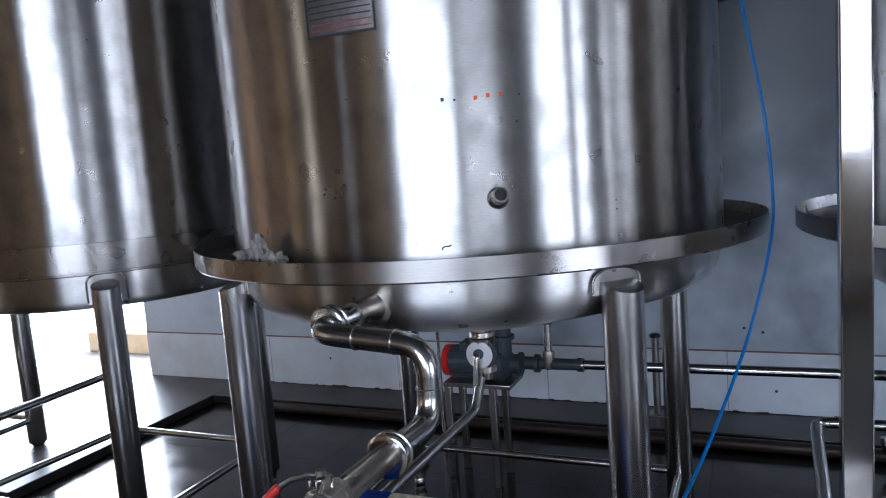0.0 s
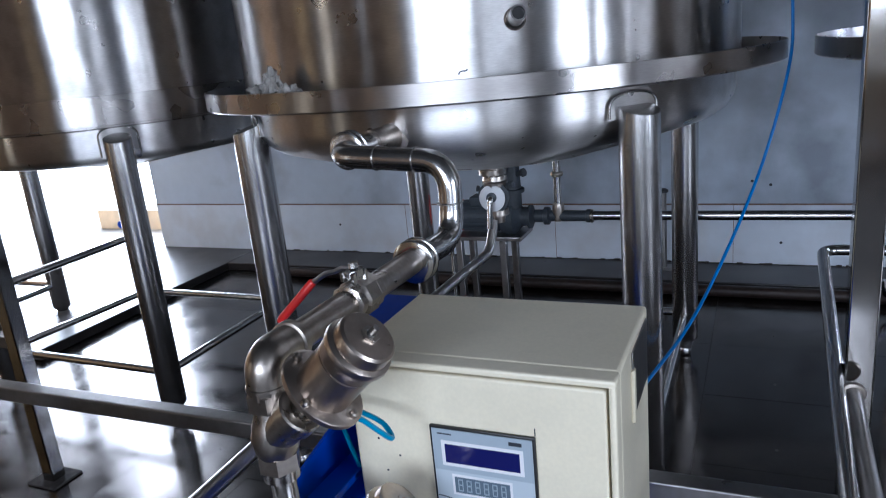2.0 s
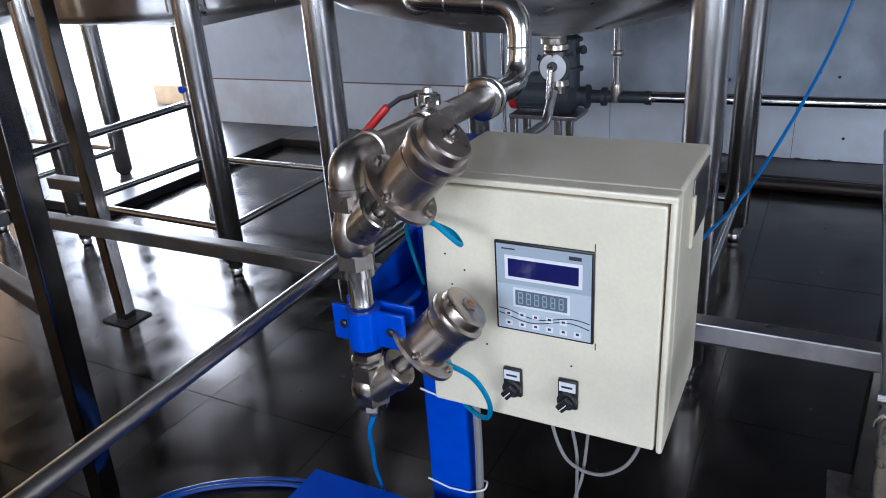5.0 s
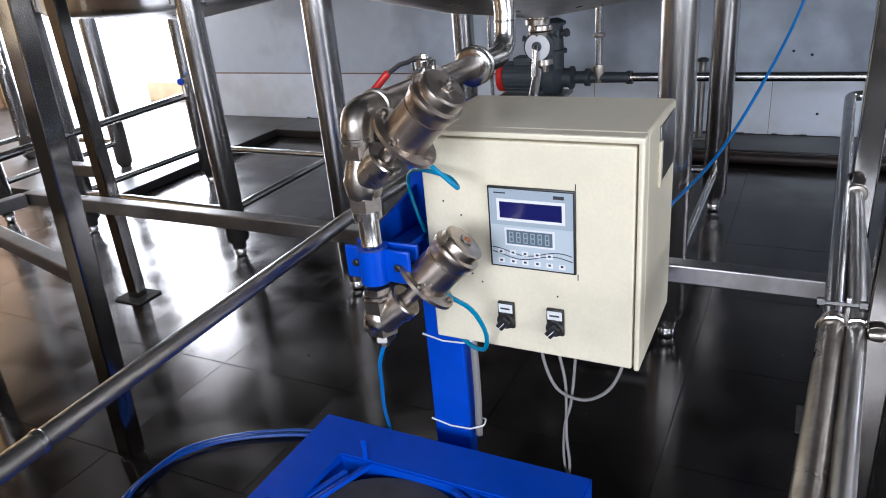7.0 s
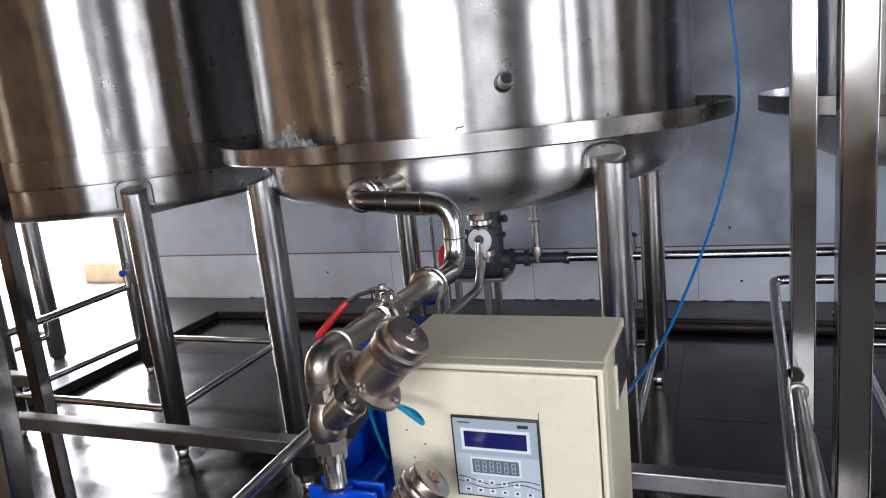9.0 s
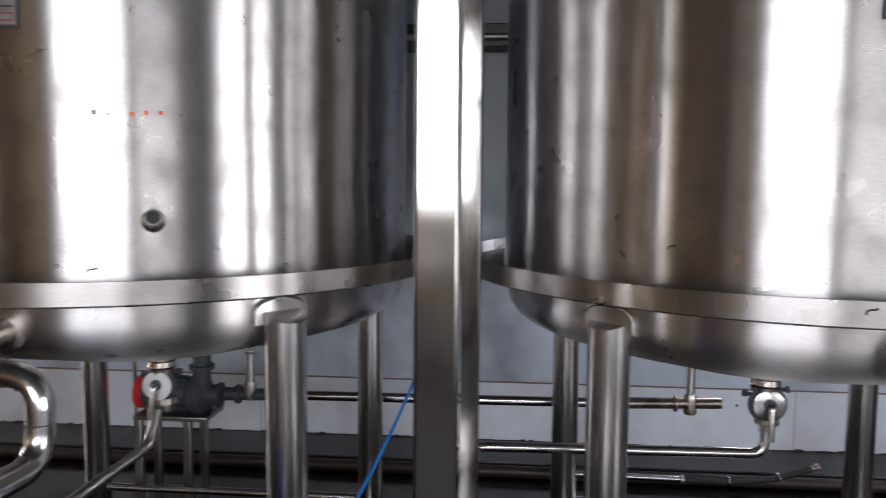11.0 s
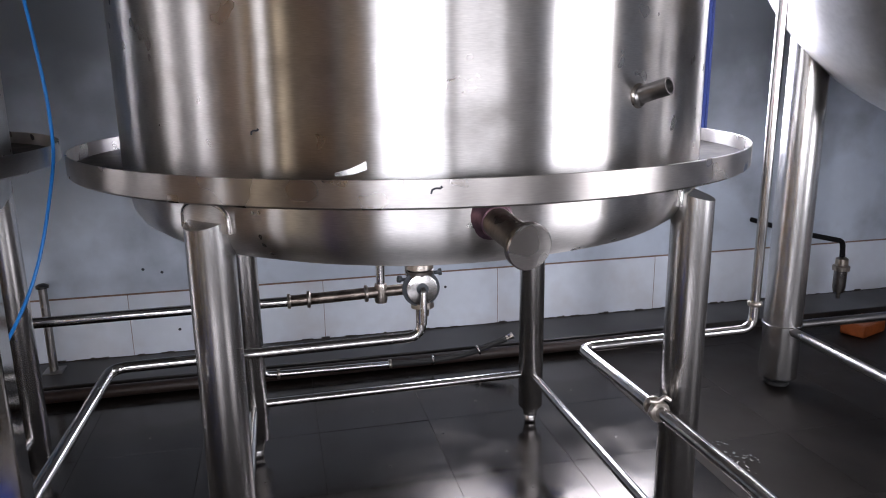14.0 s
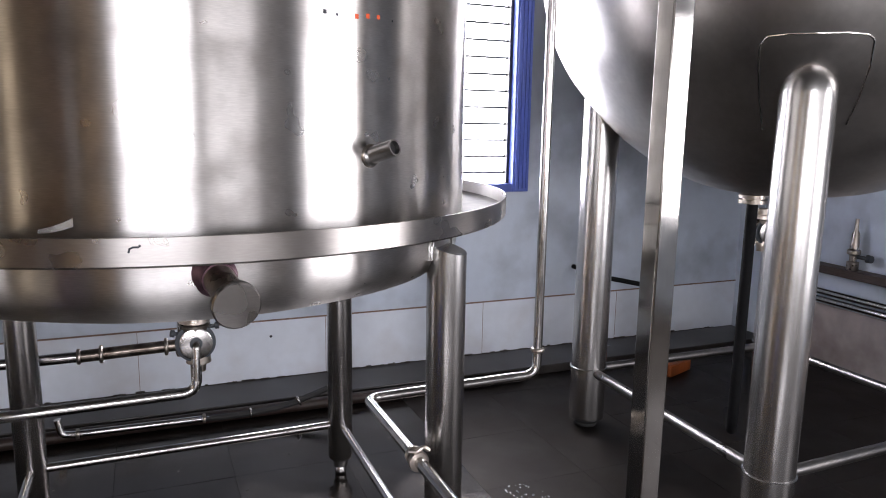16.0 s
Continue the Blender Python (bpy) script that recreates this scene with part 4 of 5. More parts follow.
# filling pipe with its valves
fp = thing("filling_pipe", (-0.268, 0.862, 0.55), "stained steel filling pipe with two angle valves and a ball valve", "filling pipe")
Z0 = 1.0
part("outlet_bend", tube([(-0.522, 1.755, 1.168), (-0.535, 1.525, 1.165), (-0.250, 1.505, 1.150), (-0.250, 1.495, 0.99), (-0.258, 1.33, 0.993)], 0.0255, 0.065, 20), STEEL_PIPE, fp, "polished double bend from the tank outlet", world=True)
for c, d, r in (((-0.532, 1.592, 1.167), (0.05, 1, 0), 0.030), ((-0.258, 1.328, 0.993), (0.02, 1, 0), 0.0285)):
    for off, w_ in ((-0.011, 0.010), (0.011, 0.010), (0.0, 0.008)):
        cc = Vector(c) + Vector(d).normalized() * off
        part("clamp", clamp_ring(cc, d, r if off else r * 0.9, w_), STEEL_PIPE, fp, "round sanitary clamp", world=True)
for c, d in (((-0.42, 1.5165, 1.159), (1, -0.07, -0.05)), ((-0.325, 1.510, 1.1545), (1, -0.07, -0.05)), ((-0.250, 1.498, 1.065), (0, 0, 1))):
    part("weld_seam", clamp_ring(c, d, 0.0185, 0.006), STEEL_LEG, fp, "thin weld seam", world=True)
part("wall_socket", spun([(0, 0.05), (0.006, 0.036), (0.02, 0.031), (0.10, 0.031)], (-0.521, 1.785, 1.168), (-0.535, 1.53, 1.168), 24), STEEL_CAST, fp, world=True)
part("pipe", spun([(0, 0.0235), (0.19, 0.0235)], (-0.26, 1.32, 0.994), (-0.262, 0.9, Z0), 20), STEEL_CAST, fp, world=True)
ball = part("ball_valve", spun([(0, 0.026), (0.002, 0.031), (0.016, 0.031), (0.018, 0.028), (0.022, 0.034), (0.055, 0.034), (0.06, 0.028), (0.062, 0.031), (0.078, 0.031), (0.08, 0.026)], (-0.261, 1.155, 0.997), (-0.262, 0.9, Z0), 8), STEEL_CAST, fp, "hexagonal ball valve body", world=True)
part("stem", spun([(0, 0.013), (0.010, 0.013), (0.012, 0.017), (0.024, 0.017), (0.026, 0.009), (0.034, 0.008)], (-0.264, 1.115, 1.022), (-0.268, 1.115, 1.2), 8), STEEL_PIPE, ball, "stem with lock nut", world=True)
part("lever", tube([(-0.258, 1.115, 1.046), (-0.285, 1.114, 1.047), (-0.300, 1.113, 1.040), (-0.318, 1.112, 1.036), (-0.350, 1.110, 1.016)], 0.0045, 0.01, 8), STEEL_BEAM, ball, world=True)
for k in range(4):
    a_ = k * math.pi / 2 + 0.5
    part("gland_bolt", spun([(0, 0.0055), (0.016, 0.0055), (0.018, 0.003)], (-0.266 + 0.017 * math.cos(a_), 1.115 + 0.017 * math.sin(a_), 1.026), (-0.268 + 0.022 * math.cos(a_), 1.115 + 0.022 * math.sin(a_), 1.2), 6), STEEL_PIPE, ball, world=True)
part("grip", spun([(0, 0.005), (0.004, 0.0075), (0.10, 0.0075), (0.108, 0.005)], (-0.343, 1.110, 1.022), (-0.428, 1.102, 0.940), 12), RED, ball, "red plastic lever grip", world=True)
part("pipe", spun([(0, 0.0225), (0.17, 0.0225)], (-0.262, 1.08, 0.999), (-0.264, 0.9, Z0), 20), STEEL_CAST, fp, world=True)
part("elbow", tube([(-0.264, 0.925, Z0), (-0.266, 0.862, Z0 + 0.002), (*PXY, 0.950)], 0.0272, 0.05, 20), STEEL_CAST, fp, "thick cast elbow", world=True)
part("collar", spun([(0, 0.029), (0.001, 0.031), (0.013, 0.031), (0.014, 0.029)], (-0.264, 0.918, Z0), (-0.264, 1.5, Z0), 20), STEEL_CAST, fp, world=True)


def angle_valve(z_hi, z_lo, branch, flange, tip, label):
    """A Y-shaped valve on the upright pipe with a round actuator."""
    h = z_hi - z_lo
    v = part("angle_valve", spun([(0.004, 0.024), (h * 0.30, 0.0245), (h * 0.42, 0.030), (h * 0.62, 0.033), (h * 0.76, 0.030), (h - 0.02, 0.0245), (h - 0.002, 0.023)], (*PXY, z_hi), (*PXY, z_lo), 20), STEEL_CAST, fp, label, world=True)
    for za in (z_hi, z_lo + 0.028):
        part("hex_end", spun([(0, 0.025), (0.002, 0.0305), (0.026, 0.0305), (0.028, 0.025)], (*PXY, za), (*PXY, 0), 6), STEEL_CAST, v, "cast hexagonal pipe end", world=True)
    part("thread_ring", spun([(0, 0.026), (0.002, 0.0285), (0.006, 0.0285), (0.008, 0.026)], (*PXY, z_hi + 0.010), (*PXY, 0), 24), STEEL_CAST, v, world=True)
    b, f, t = Vector(branch), Vector(flange), Vector(tip)
    d = (f - b).normalized()
    n = (f - b).length
    part("branch", spun([(-0.034, 0.016), (-0.024, 0.026), (0.0, 0.030), (n * 0.36, 0.030), (n * 0.38, 0.0335), (n * 0.56, 0.0335), (n * 0.585, 0.031), (n * 0.585, 0.020), (n * 0.56, 0.014), (n * 0.8, 0.0135), (n - 0.014, 0.0135), (n - 0.012, 0.021), (n, 0.021)], b, f, 24), STEEL_CAST, v, world=True)
    d = (t - f).normalized()
    L = (t - f).length
    fl = bmesh.new()
    loft(fl, [(f, d, 0.047), (f + d * 0.002, d, 0.051), (f + d * 0.009, d, 0.051), (f + d * 0.011, d, 0.048)], 32)
    side = Vector((-d.z, 0, d.x)).normalized()
    for vv in fl.verts:
        k = (vv.co - f).dot(side)
        vv.co += side * k * 0.22
    part("flange", fl, STEEL_TURNED, v, "oval steel actuator flange", world=True)
    for s in (-1, 1):
        c = f + side * 0.052 * s + d * 0.011
        part("screw", spun([(0, 0.006), (0.005, 0.006), (0.007, 0.003)], c, c + d, 8), STEEL_CAST, v, world=True)
        c = f + d.cross(side) * 0.046 * s + d * 0.011
        part("screw", spun([(0, 0.006), (0.005, 0.006), (0.007, 0.003)], c, c + d, 8), STEEL_CAST, v, world=True)
    part("actuator", spun([(0.008, 0.040), (L * 0.50, 0.040), (L * 0.505, 0.0385), (L * 0.52, 0.0385), (L * 0.525, 0.041), (L * 0.62, 0.0425), (L * 0.66, 0.0455), (L * 0.70, 0.0465), (L * 0.735, 0.0455), (L * 0.75, 0.0425), (L * 0.76, 0.0395), (L * 0.85, 0.0395), (L * 0.875, 0.0385), (L * 0.895, 0.035), (L * 0.90, 0.016), (L * 0.905, 0.012)], f, t, 36), STEEL_TURNED, v, "turned steel actuator cylinder", world=True)
    part("gland_nut", spun([(L * 0.898, 0.013), (L * 0.93, 0.013), (L * 0.935, 0.010)], f, t, 6), STEEL_CAST, v, world=True)
    part("indicator", spun([(L * 0.895, 0.009), (L * 0.93, 0.009), (L * 0.94, 0.005), (L * (1.02 if z_hi > 0.8 else 0.95), 0.0045)], f, t, 10), COPPER if z_hi < 0.8 else STEEL_PIPE, v, "small position indicator", world=True)
    return v


angle_valve(0.957, 0.835, (-0.266, 0.862, 0.890), (-0.183, 0.864, 0.962), (-0.085, 0.858, 1.060), "stained steel angle valve")
part("nipple", spun([(0, 0.026), (0.018, 0.026), (0.020, 0.0185), (0.065, 0.0185), (0.067, 0.0195), (0.071, 0.0195), (0.073, 0.0185), (0.14, 0.0185)], (*PXY, 0.84), (*PXY, 0), 24), STEEL_PIPE, fp, "scratched pipe nipple", world=True)
part("union_nut", spun([(0, 0.02), (0.002, 0.026), (0.030, 0.026), (0.032, 0.02)], (*PXY, 0.690), (*PXY, 0), 6), STEEL_CAST, fp, "hexagonal union nut", world=True)
angle_valve(0.666, 0.592, (-0.266, 0.862, 0.618), (-0.183, 0.884, 0.692), (-0.098, 0.912, 0.783), "stained steel angle valve")
part("spout", spun([(0, 0.024), (0.014, 0.024), (0.016, 0.012), (0.03, 0.011)], (*PXY, 0.594), (*PXY, 0), 8), STEEL_PIPE, fp, "short hose spout", world=True)
hose("air_hose", [(*PXY, 0.568), (-0.298, 0.88, 0.505), (-0.349, 0.95, 0.396), (-0.407, 1.03, 0.269), (-0.448, 1.10, 0.151), (-0.47, 1.14, 0.03), (-0.52, 1.17, 0.008)], 0.0042, HOSE, "thin blue air hose hanging from the spout")
hose("air_hose", [(-0.160, 0.866, 0.938), (-0.150, 0.90, 0.905), (-0.125, 0.93, 0.862), (-0.148, 0.95, 0.872), (-0.20, 0.97, 0.875), (-0.262, 1.02, 0.855), (-0.290, 1.05, 0.815), (-0.275, 1.055, 0.74), (-0.25, 1.06, 0.66)], 0.004, TEAL, "teal air hose looping from the upper valve")
hose("air_hose", [(-0.150, 0.90, 0.668), (-0.120, 0.94, 0.620), (-0.108, 0.97, 0.555), (-0.130, 1.00, 0.498), (-0.185, 1.03, 0.492), (-0.24, 1.05, 0.54), (-0.262, 1.06, 0.62)], 0.0045, TEAL, "teal air hose looping from the lower valve")
# darker copy of the hose blue, with the shade near the floor in it
HOSE_SHADED = mat("shaded_blue_hose", (0.002, 0.06, 0.34), 0.35)
hose("air_hose", [(-0.52, 1.17, 0.012), (-0.66, 1.165, 0.008), (-0.787, 1.14, 0.008), (-0.91, 1.085, 0.008), (-0.999, 1.02, 0.008), (-1.057, 0.93, 0.008), (-1.072, 0.81, 0.008), (-1.034, 0.70, 0.008), (-0.95, 0.52, 0.008), (-0.92, 0.30, 0.008)], 0.0062, HOSE_SHADED, "blue air hose lying on the dark floor, shade put into its colour")
hose("air_hose", [(-0.50, 1.20, 0.012), (-0.66, 1.183, 0.008), (-0.795, 1.158, 0.008), (-0.92, 1.10, 0.008), (-1.005, 1.036, 0.008), (-1.056, 0.955, 0.014), (-1.060, 0.82, 0.016), (-1.020, 0.71, 0.008), (-0.93, 0.53, 0.008), (-0.90, 0.30, 0.008)], 0.0050, HOSE_SHADED, "second blue air hose beside the first on the floor, shade put into its colour")
hose("air_hose", [(0.33, 2.72, 2.95), (0.335, 2.69, 2.3), (0.336, 2.686, 1.98), (0.392, 2.62, 1.62), (0.414, 2.60, 1.38), (0.405, 2.56, 1.20), (0.328, 2.47, 0.90), (0.198, 2.12, 0.63), (0.096, 1.848, 0.528), (-0.02, 1.50, 0.47), (-0.10, 1.31, 0.55)], 0.0048, HOSE,
     "long blue air hose hanging between the tanks")

# ---------- pump and valves under the tanks ----------
pump = thing("pump", (-0.80, 3.30, 0), "grey cast pump and motor with a red end cap", "pump")
motor = bmesh.new()
spun([(0, 0.064), (0.005, 0.070), (0.20, 0.070), (0.21, 0.05)], (-0.975, 3.30, 0.575), (0, 3.30, 0.575), 24, motor)
part("motor", motor, IRON, pump, world=True)
for i in range(16):
    a = 2 * math.pi * i / 16
    c = Vector((0, math.cos(a), math.sin(a)))
    part("cooling_fin", bar(Vector((-0.965, 3.30, 0.575)) + c * 0.073, Vector((-0.79, 3.30, 0.575)) + c * 0.073, 0.004, 0.004, 0), IRON, pump, world=True, smooth=False)
part("fan_cover", spun([(0, 0.055), (0.004, 0.074), (0.03, 0.076), (0.034, 0.07)], (-1.008, 3.30, 0.575), (0, 3.30, 0.575), 28), RED, pump, "red motor end cap", world=True)
part("casing", spun([(0, 0.05), (0.01, 0.082), (0.03, 0.088), (0.07, 0.088), (0.085, 0.06), (0.10, 0.045), (0.13, 0.045), (0.132, 0.055), (0.145, 0.055), (0.147, 0.03)], (-0.775, 3.30, 0.570), (0, 3.30, 0.562), 24), IRON, pump, "rough cast pump casing", world=True)
part("outlet_reducer", spun([(0, 0.03), (0.07, 0.03), (0.074, 0.042), (0.095, 0.042), (0.10, 0.027), (0.27, 0.025), (0.272, 0.031), (0.29, 0.031), (0.292, 0.022)], (-0.655, 3.345, 0.561), (0, 3.345, 0.5655), 20), IRON, pump, "dark reducer into the header pipe", world=True)
part("suction_neck", spun([(0, 0.04), (0.07, 0.04), (0.072, 0.055), (0.088, 0.055), (0.09, 0.04), (0.20, 0.035), (0.202, 0.05), (0.215, 0.05), (0.23, 0.02)], (-0.71, 3.28, 0.62), (-0.70, 3.27, 1.2), 16), IRON, pump, "upright cast suction neck", world=True)
part("drain_tap", spun([(0, 0.012), (0.05, 0.012), (0.052, 0.02), (0.066, 0.02)], (-0.70, 3.27, 0.77), (-0.60, 3.24, 0.80), 10), IRON, pump, world=True)
part("terminal_box", block((-0.92, 3.255, 0.63), (-0.83, 3.345, 0.672), 0.006), IRON, pump, world=True)
part("stand_top", block((-0.99, 3.20, 0.474), (-0.66, 3.40, 0.494), 0.003), STEEL_BEAM, pump, world=True)
for x in (-0.97, -0.75):
    for y in (3.215, 3.385):
        part("stand_leg", bar((x, y, 0.0), (x, y, 0.474), 0.032, 0.032, 0.003), STEEL_BEAM, pump, world=True)
line("thin_pipe", "thin upright steel pipe beside the pump", [[(-1.16, 3.55, 0.0), (-1.16, 3.55, 1.02)]], 0.010, 0)


def disc_valve(x, y, z, disc_mat, label):
    v = thing("drain_valve", (x, y, z), label, "valve")
    part("upper_union", spun([(0, 0.028), (0.002, 0.043), (0.018, 0.045), (0.020, 0.034), (0.024, 0.045), (0.040, 0.043), (0.042, 0.03), (0.07, 0.03)], (x, y + 0.035, z + 0.035), (x, y + 0.035, 9), 20), STEEL_CAST, v, "brass-tinted union nut", world=True)
    part("body", spun([(-0.045, 0.022), (-0.04, 0.036), (0.04, 0.036), (0.045, 0.022)], (x, y + 0.035, z), (x, y + 0.035, 9), 20), STEEL_CAST, v, world=True)
    part("disc", spun([(0, 0.02), (0.018, 0.034), (0.019, 0.047), (0.026, 0.048), (0.028, 0.044)], (x, y + 0.02, z), (x, -9, z), 36), disc_mat, v, "pale round valve plate", world=True)
    part("gasket", spun([(0, 0.03), (0.002, 0.058), (0.010, 0.058), (0.012, 0.03)], (x, y + 0.018, z), (x, -9, z), 32), IRON, v, "dark ring behind the plate", world=True)
    part("hub", spun([(0, 0.018), (0.010, 0.018), (0.012, 0.012)], (x, y - 0.0075, z + 0.004), (x, -9, z + 0.004), 16), IRON, v, world=True)
    part("handle", tube([(x, y + 0.01, z + 0.004), (x, y - 0.028, z + 0.004), (x - 0.004, y - 0.040, z - 0.10)], 0.0105, 0.015, 12), STEEL_PIPE, v, "bent rod handle", world=True)
    part("lower_union", spun([(0, 0.024), (0.002, 0.035), (0.022, 0.037), (0.024, 0.022), (0.05, 0.02)], (x + 0.008, y + 0.035, z - 0.045), (x + 0.008, y + 0.035, -9), 20), STEEL_CAST, v, world=True)
    for s in (-1, 1):
        part("wing_bolt", spun([(0, 0.006), (0.028, 0.006), (0.03, 0.011), (0.04, 0.011)], (x + s * 0.03, y + 0.035, z + 0.045 * s * 0.2 + 0.03), (x + s * 0.2, y, z + 0.06), 8), IRON, v, world=True)
    return v


disc_valve(-0.524, 2.50, 0.842, WHITE, "white disc drain valve with a bent rod handle")
disc_valve(1.412, 2.49, 0.845, STEEL_LEG, "steel disc drain valve with a bent rod handle")

disc_valve(3.946, 2.80, 1.026, STEEL_LEG, "steel disc drain valve under the domed vessel")

disc_valve(-3.98, 2.62, 0.80, STEEL_LEG, "steel disc drain valve under the far small tank")

# clip holding the two front discharge pipes
clip = thing("pipe_clip", (0.475, 0.945, 0.665), "bolted steel pipe clip on the discharge pipe", "pipe clip")
for cx in (0.466, 0.4975):
    arc = [(cx + 0.0205 * math.cos(a_), 0.972, 0.667 + 0.0205 * math.sin(a_)) for a_ in (-0.3, 0.15, 0.6, 1.05, 1.5, 1.95, 2.4, 2.85, 3.3)]
    part("half_band", tube(arc, 0.004, 0, 8), STEEL_PIPE, clip, world=True)
part("tongue", block((0.478, 0.968, 0.675), (0.485, 0.976, 0.722), 0.001), STEEL_PIPE, clip, world=True)
part("bolt", spun([(0, 0.008), (0.01, 0.008), (0.011, 0.004), (0.055, 0.004), (0.056, 0.008), (0.066, 0.008)], (0.440, 0.970, 0.710), (0.6, 0.970, 0.714), 6), STEEL_PIPE, clip, world=True)
part("fitting", spun([(0, 0.008), (0.010, 0.011), (0.018, 0.011), (0.024, 0.007), (0.03, 0.006)], (0.510, 0.950, 0.678), (0.6, 0.962, 0.680), 12), STEEL_CAST, clip, "brownish fitting", world=True)
lev = thing("lever_valve", (-0.505, 0.20, 0.66), "steel lever valve with a red grip on the pipe", "valve")
part("body", spun([(0, 0.018), (0.002, 0.025), (0.02, 0.025), (0.022, 0.021), (0.05, 0.021), (0.052, 0.025), (0.07, 0.025), (0.072, 0.018)], (-0.508, 0.247, 0.66), (-0.503, 0.1, 0.66), 6), STEEL_PIPE, lev, world=True)
part("stem", spun([(0, 0.008), (0.03, 0.008), (0.031, 0.012), (0.042, 0.012)], (-0.500, 0.21, 0.655), (-0.40, 0.21, 0.63), 10), STEEL_CAST, lev, world=True)
part("lever", bar((-0.503, 0.20, 0.678), (-0.535, 0.225, 0.712), 0.010, 0.004, 0), STEEL_BEAM, lev, world=True)
part("grip", spun([(0, 0.006), (0.004, 0.0085), (0.075, 0.0085), (0.08, 0.005)], (-0.525, 0.218, 0.705), (-0.575, 0.295, 0.715), 12), RED, lev, "red plastic lever grip", world=True)
c2 = thing("pipe_clip", (1.922, 1.93, 0.635), "small wing-nut pipe clip on the riser pipe", "pipe clip")
part("band", clamp_ring((1.921, 1.955, 0.633), (0.02, 1, -0.05), 0.0185, 0.02), STEEL_CAST, c2, world=True)
part("wing_nut", tube([(1.89, 1.955, 0.665), (1.915, 1.955, 0.66), (1.935, 1.955, 0.672), (1.95, 1.955, 0.66)], 0.006, 0.01, 8), STEEL_CAST, c2, world=True)

# ---------- along the wall ----------
tagged(part("floor_pipe", tube([(-2.6, 3.885, 0.032), (3.3, 3.885, 0.032)], 0.030, 0, 14), mat("rusty_pipe", (0.035, 0.022, 0.018), 0.45, 0.2, grain=0.3, scale=30, dirt=(0.03, 0.025, 0.02), dirt_amount=0.7, dirt_scale=5)), "dark rusty pipe lying along the kerb", "pipe")
kp = thing("pipe_support", (-0.147, 4.16, 0.055), "short upright pipe support with a dark knob", "support")
part("post", tube([(-0.147, 4.16, 0.055), (-0.147, 4.16, 0.49)], 0.02), STEEL_BEAM, kp, world=True)
part("knob", spun([(0, 0.02), (0.004, 0.030), (0.016, 0.030), (0.024, 0.016)], (-0.147, 4.16, 0.485), (-0.147, 4.16, 1), 12), BLACK, kp, world=True)
part("plate", block((-0.19, 4.11, 0.055), (-0.10, 4.21, 0.061)), STEEL_BEAM, kp, world=True)
tray = thing("cable_tray", (0.4, 4.2, 2.21), "dark cable tray high on the wall", "cable tray")
part("channel", block((-3.6, 4.10, 2.215), (2.3, 4.279, 2.335), 0.006), BLACK, tray, world=True)
part("pipe", tube([(-3.6, 4.085, 2.262), (2.3, 4.085, 2.262)], 0.018), STEEL_BEAM, tray, world=True)

# invented black cabinet, stands in for the dark gap between the two tanks
gap_fill = thing("wall_cabinet", (-3.25, 4.2, 1.08), "made-up matt black cabinet standing in for the dark gap behind the tanks", "cabinet")
part("body", block((-3.80, 4.12, 1.08), (-2.60, 4.279, 2.20), 0.006), MATT_BLACK, gap_fill, world=True)
for x in (-3.785, -3.195):
    door = part("door", block((x, 4.102, 1.095), (x + 0.58, 4.119, 2.185), 0.004), MATT_BLACK, gap_fill, world=True)
    part("handle", block((x + 0.04, 4.092, 1.66), (x + 0.055, 4.101, 1.76), 0.003), IRON, door, world=True)

# back window
win = tagged(new("window_1"), "blue framed window with thin horizontal bars, blown out by daylight", "window", kind="structure")
win.location = (3.03, WY1, 1.10)
FX0, FX1, FZ0, FZ1 = 2.62, 3.44, 1.10, 2.45
for lo3, hi3 in (((FX1 - 0.055, WY1 - 0.012, FZ0 - 0.02), (FX1 + 0.055, WY1 + 0.10, FZ1 + 0.02)), ((FX0 - 0.055, WY1 - 0.012, FZ0 - 0.02), (FX0 + 0.055, WY1 + 0.10, FZ1 + 0.02)),
                 ((FX0 + 0.056, WY1 - 0.010, FZ0 - 0.02), (FX1 - 0.056, WY1 + 0.098, FZ0 + 0.03)), ((FX0 + 0.056, WY1 - 0.010, FZ1 - 0.03), (FX1 - 0.056, WY1 + 0.098, FZ1 + 0.02))):
    part("window_frame", block(lo3, hi3, 0.004), FRAME_BLUE, win, world=True)
for dx in (-0.038, -0.012, 0.014, 0.038):
    part("frame_rib", block((FX1 + dx - 0.005, WY1 - 0.020, FZ0), (FX1 + dx + 0.005, WY1 - 0.011, FZ1), 0.003), FRAME_BLUE, win, world=True)
for i in range(13):
    z = FZ0 + 0.096 + i * 0.0985
    part("bar", tube([(FX0 + 0.05, WY1 + 0.07, z), (FX1 - 0.05, WY1 + 0.07, z)], 0.0065, 0, 8), BLACK, win, world=True)
part("side_stile", block((FX1 - 0.075, WY1 + 0.04, FZ0 + 0.03), (FX1 - 0.058, WY1 + 0.09, FZ1 - 0.03), 0.002), BLACK, win, world=True)

# corner behind the domed vessel
tagged(part("wall_shelf", block((WX1 - 0.10, 2.2, 0.615), (WX1, 3.75, 0.665), 0.004), mat("dark_timber", (0.05, 0.033, 0.027), 0.6, grain=0.3, scale=20, stretch=(8, 1, 8))), "dark brown ledge on the wall", "ledge")
wv = thing("wall_valve", (5.19, 3.31, 0.665), "small steel relief valve on the dark ledge", "valve")
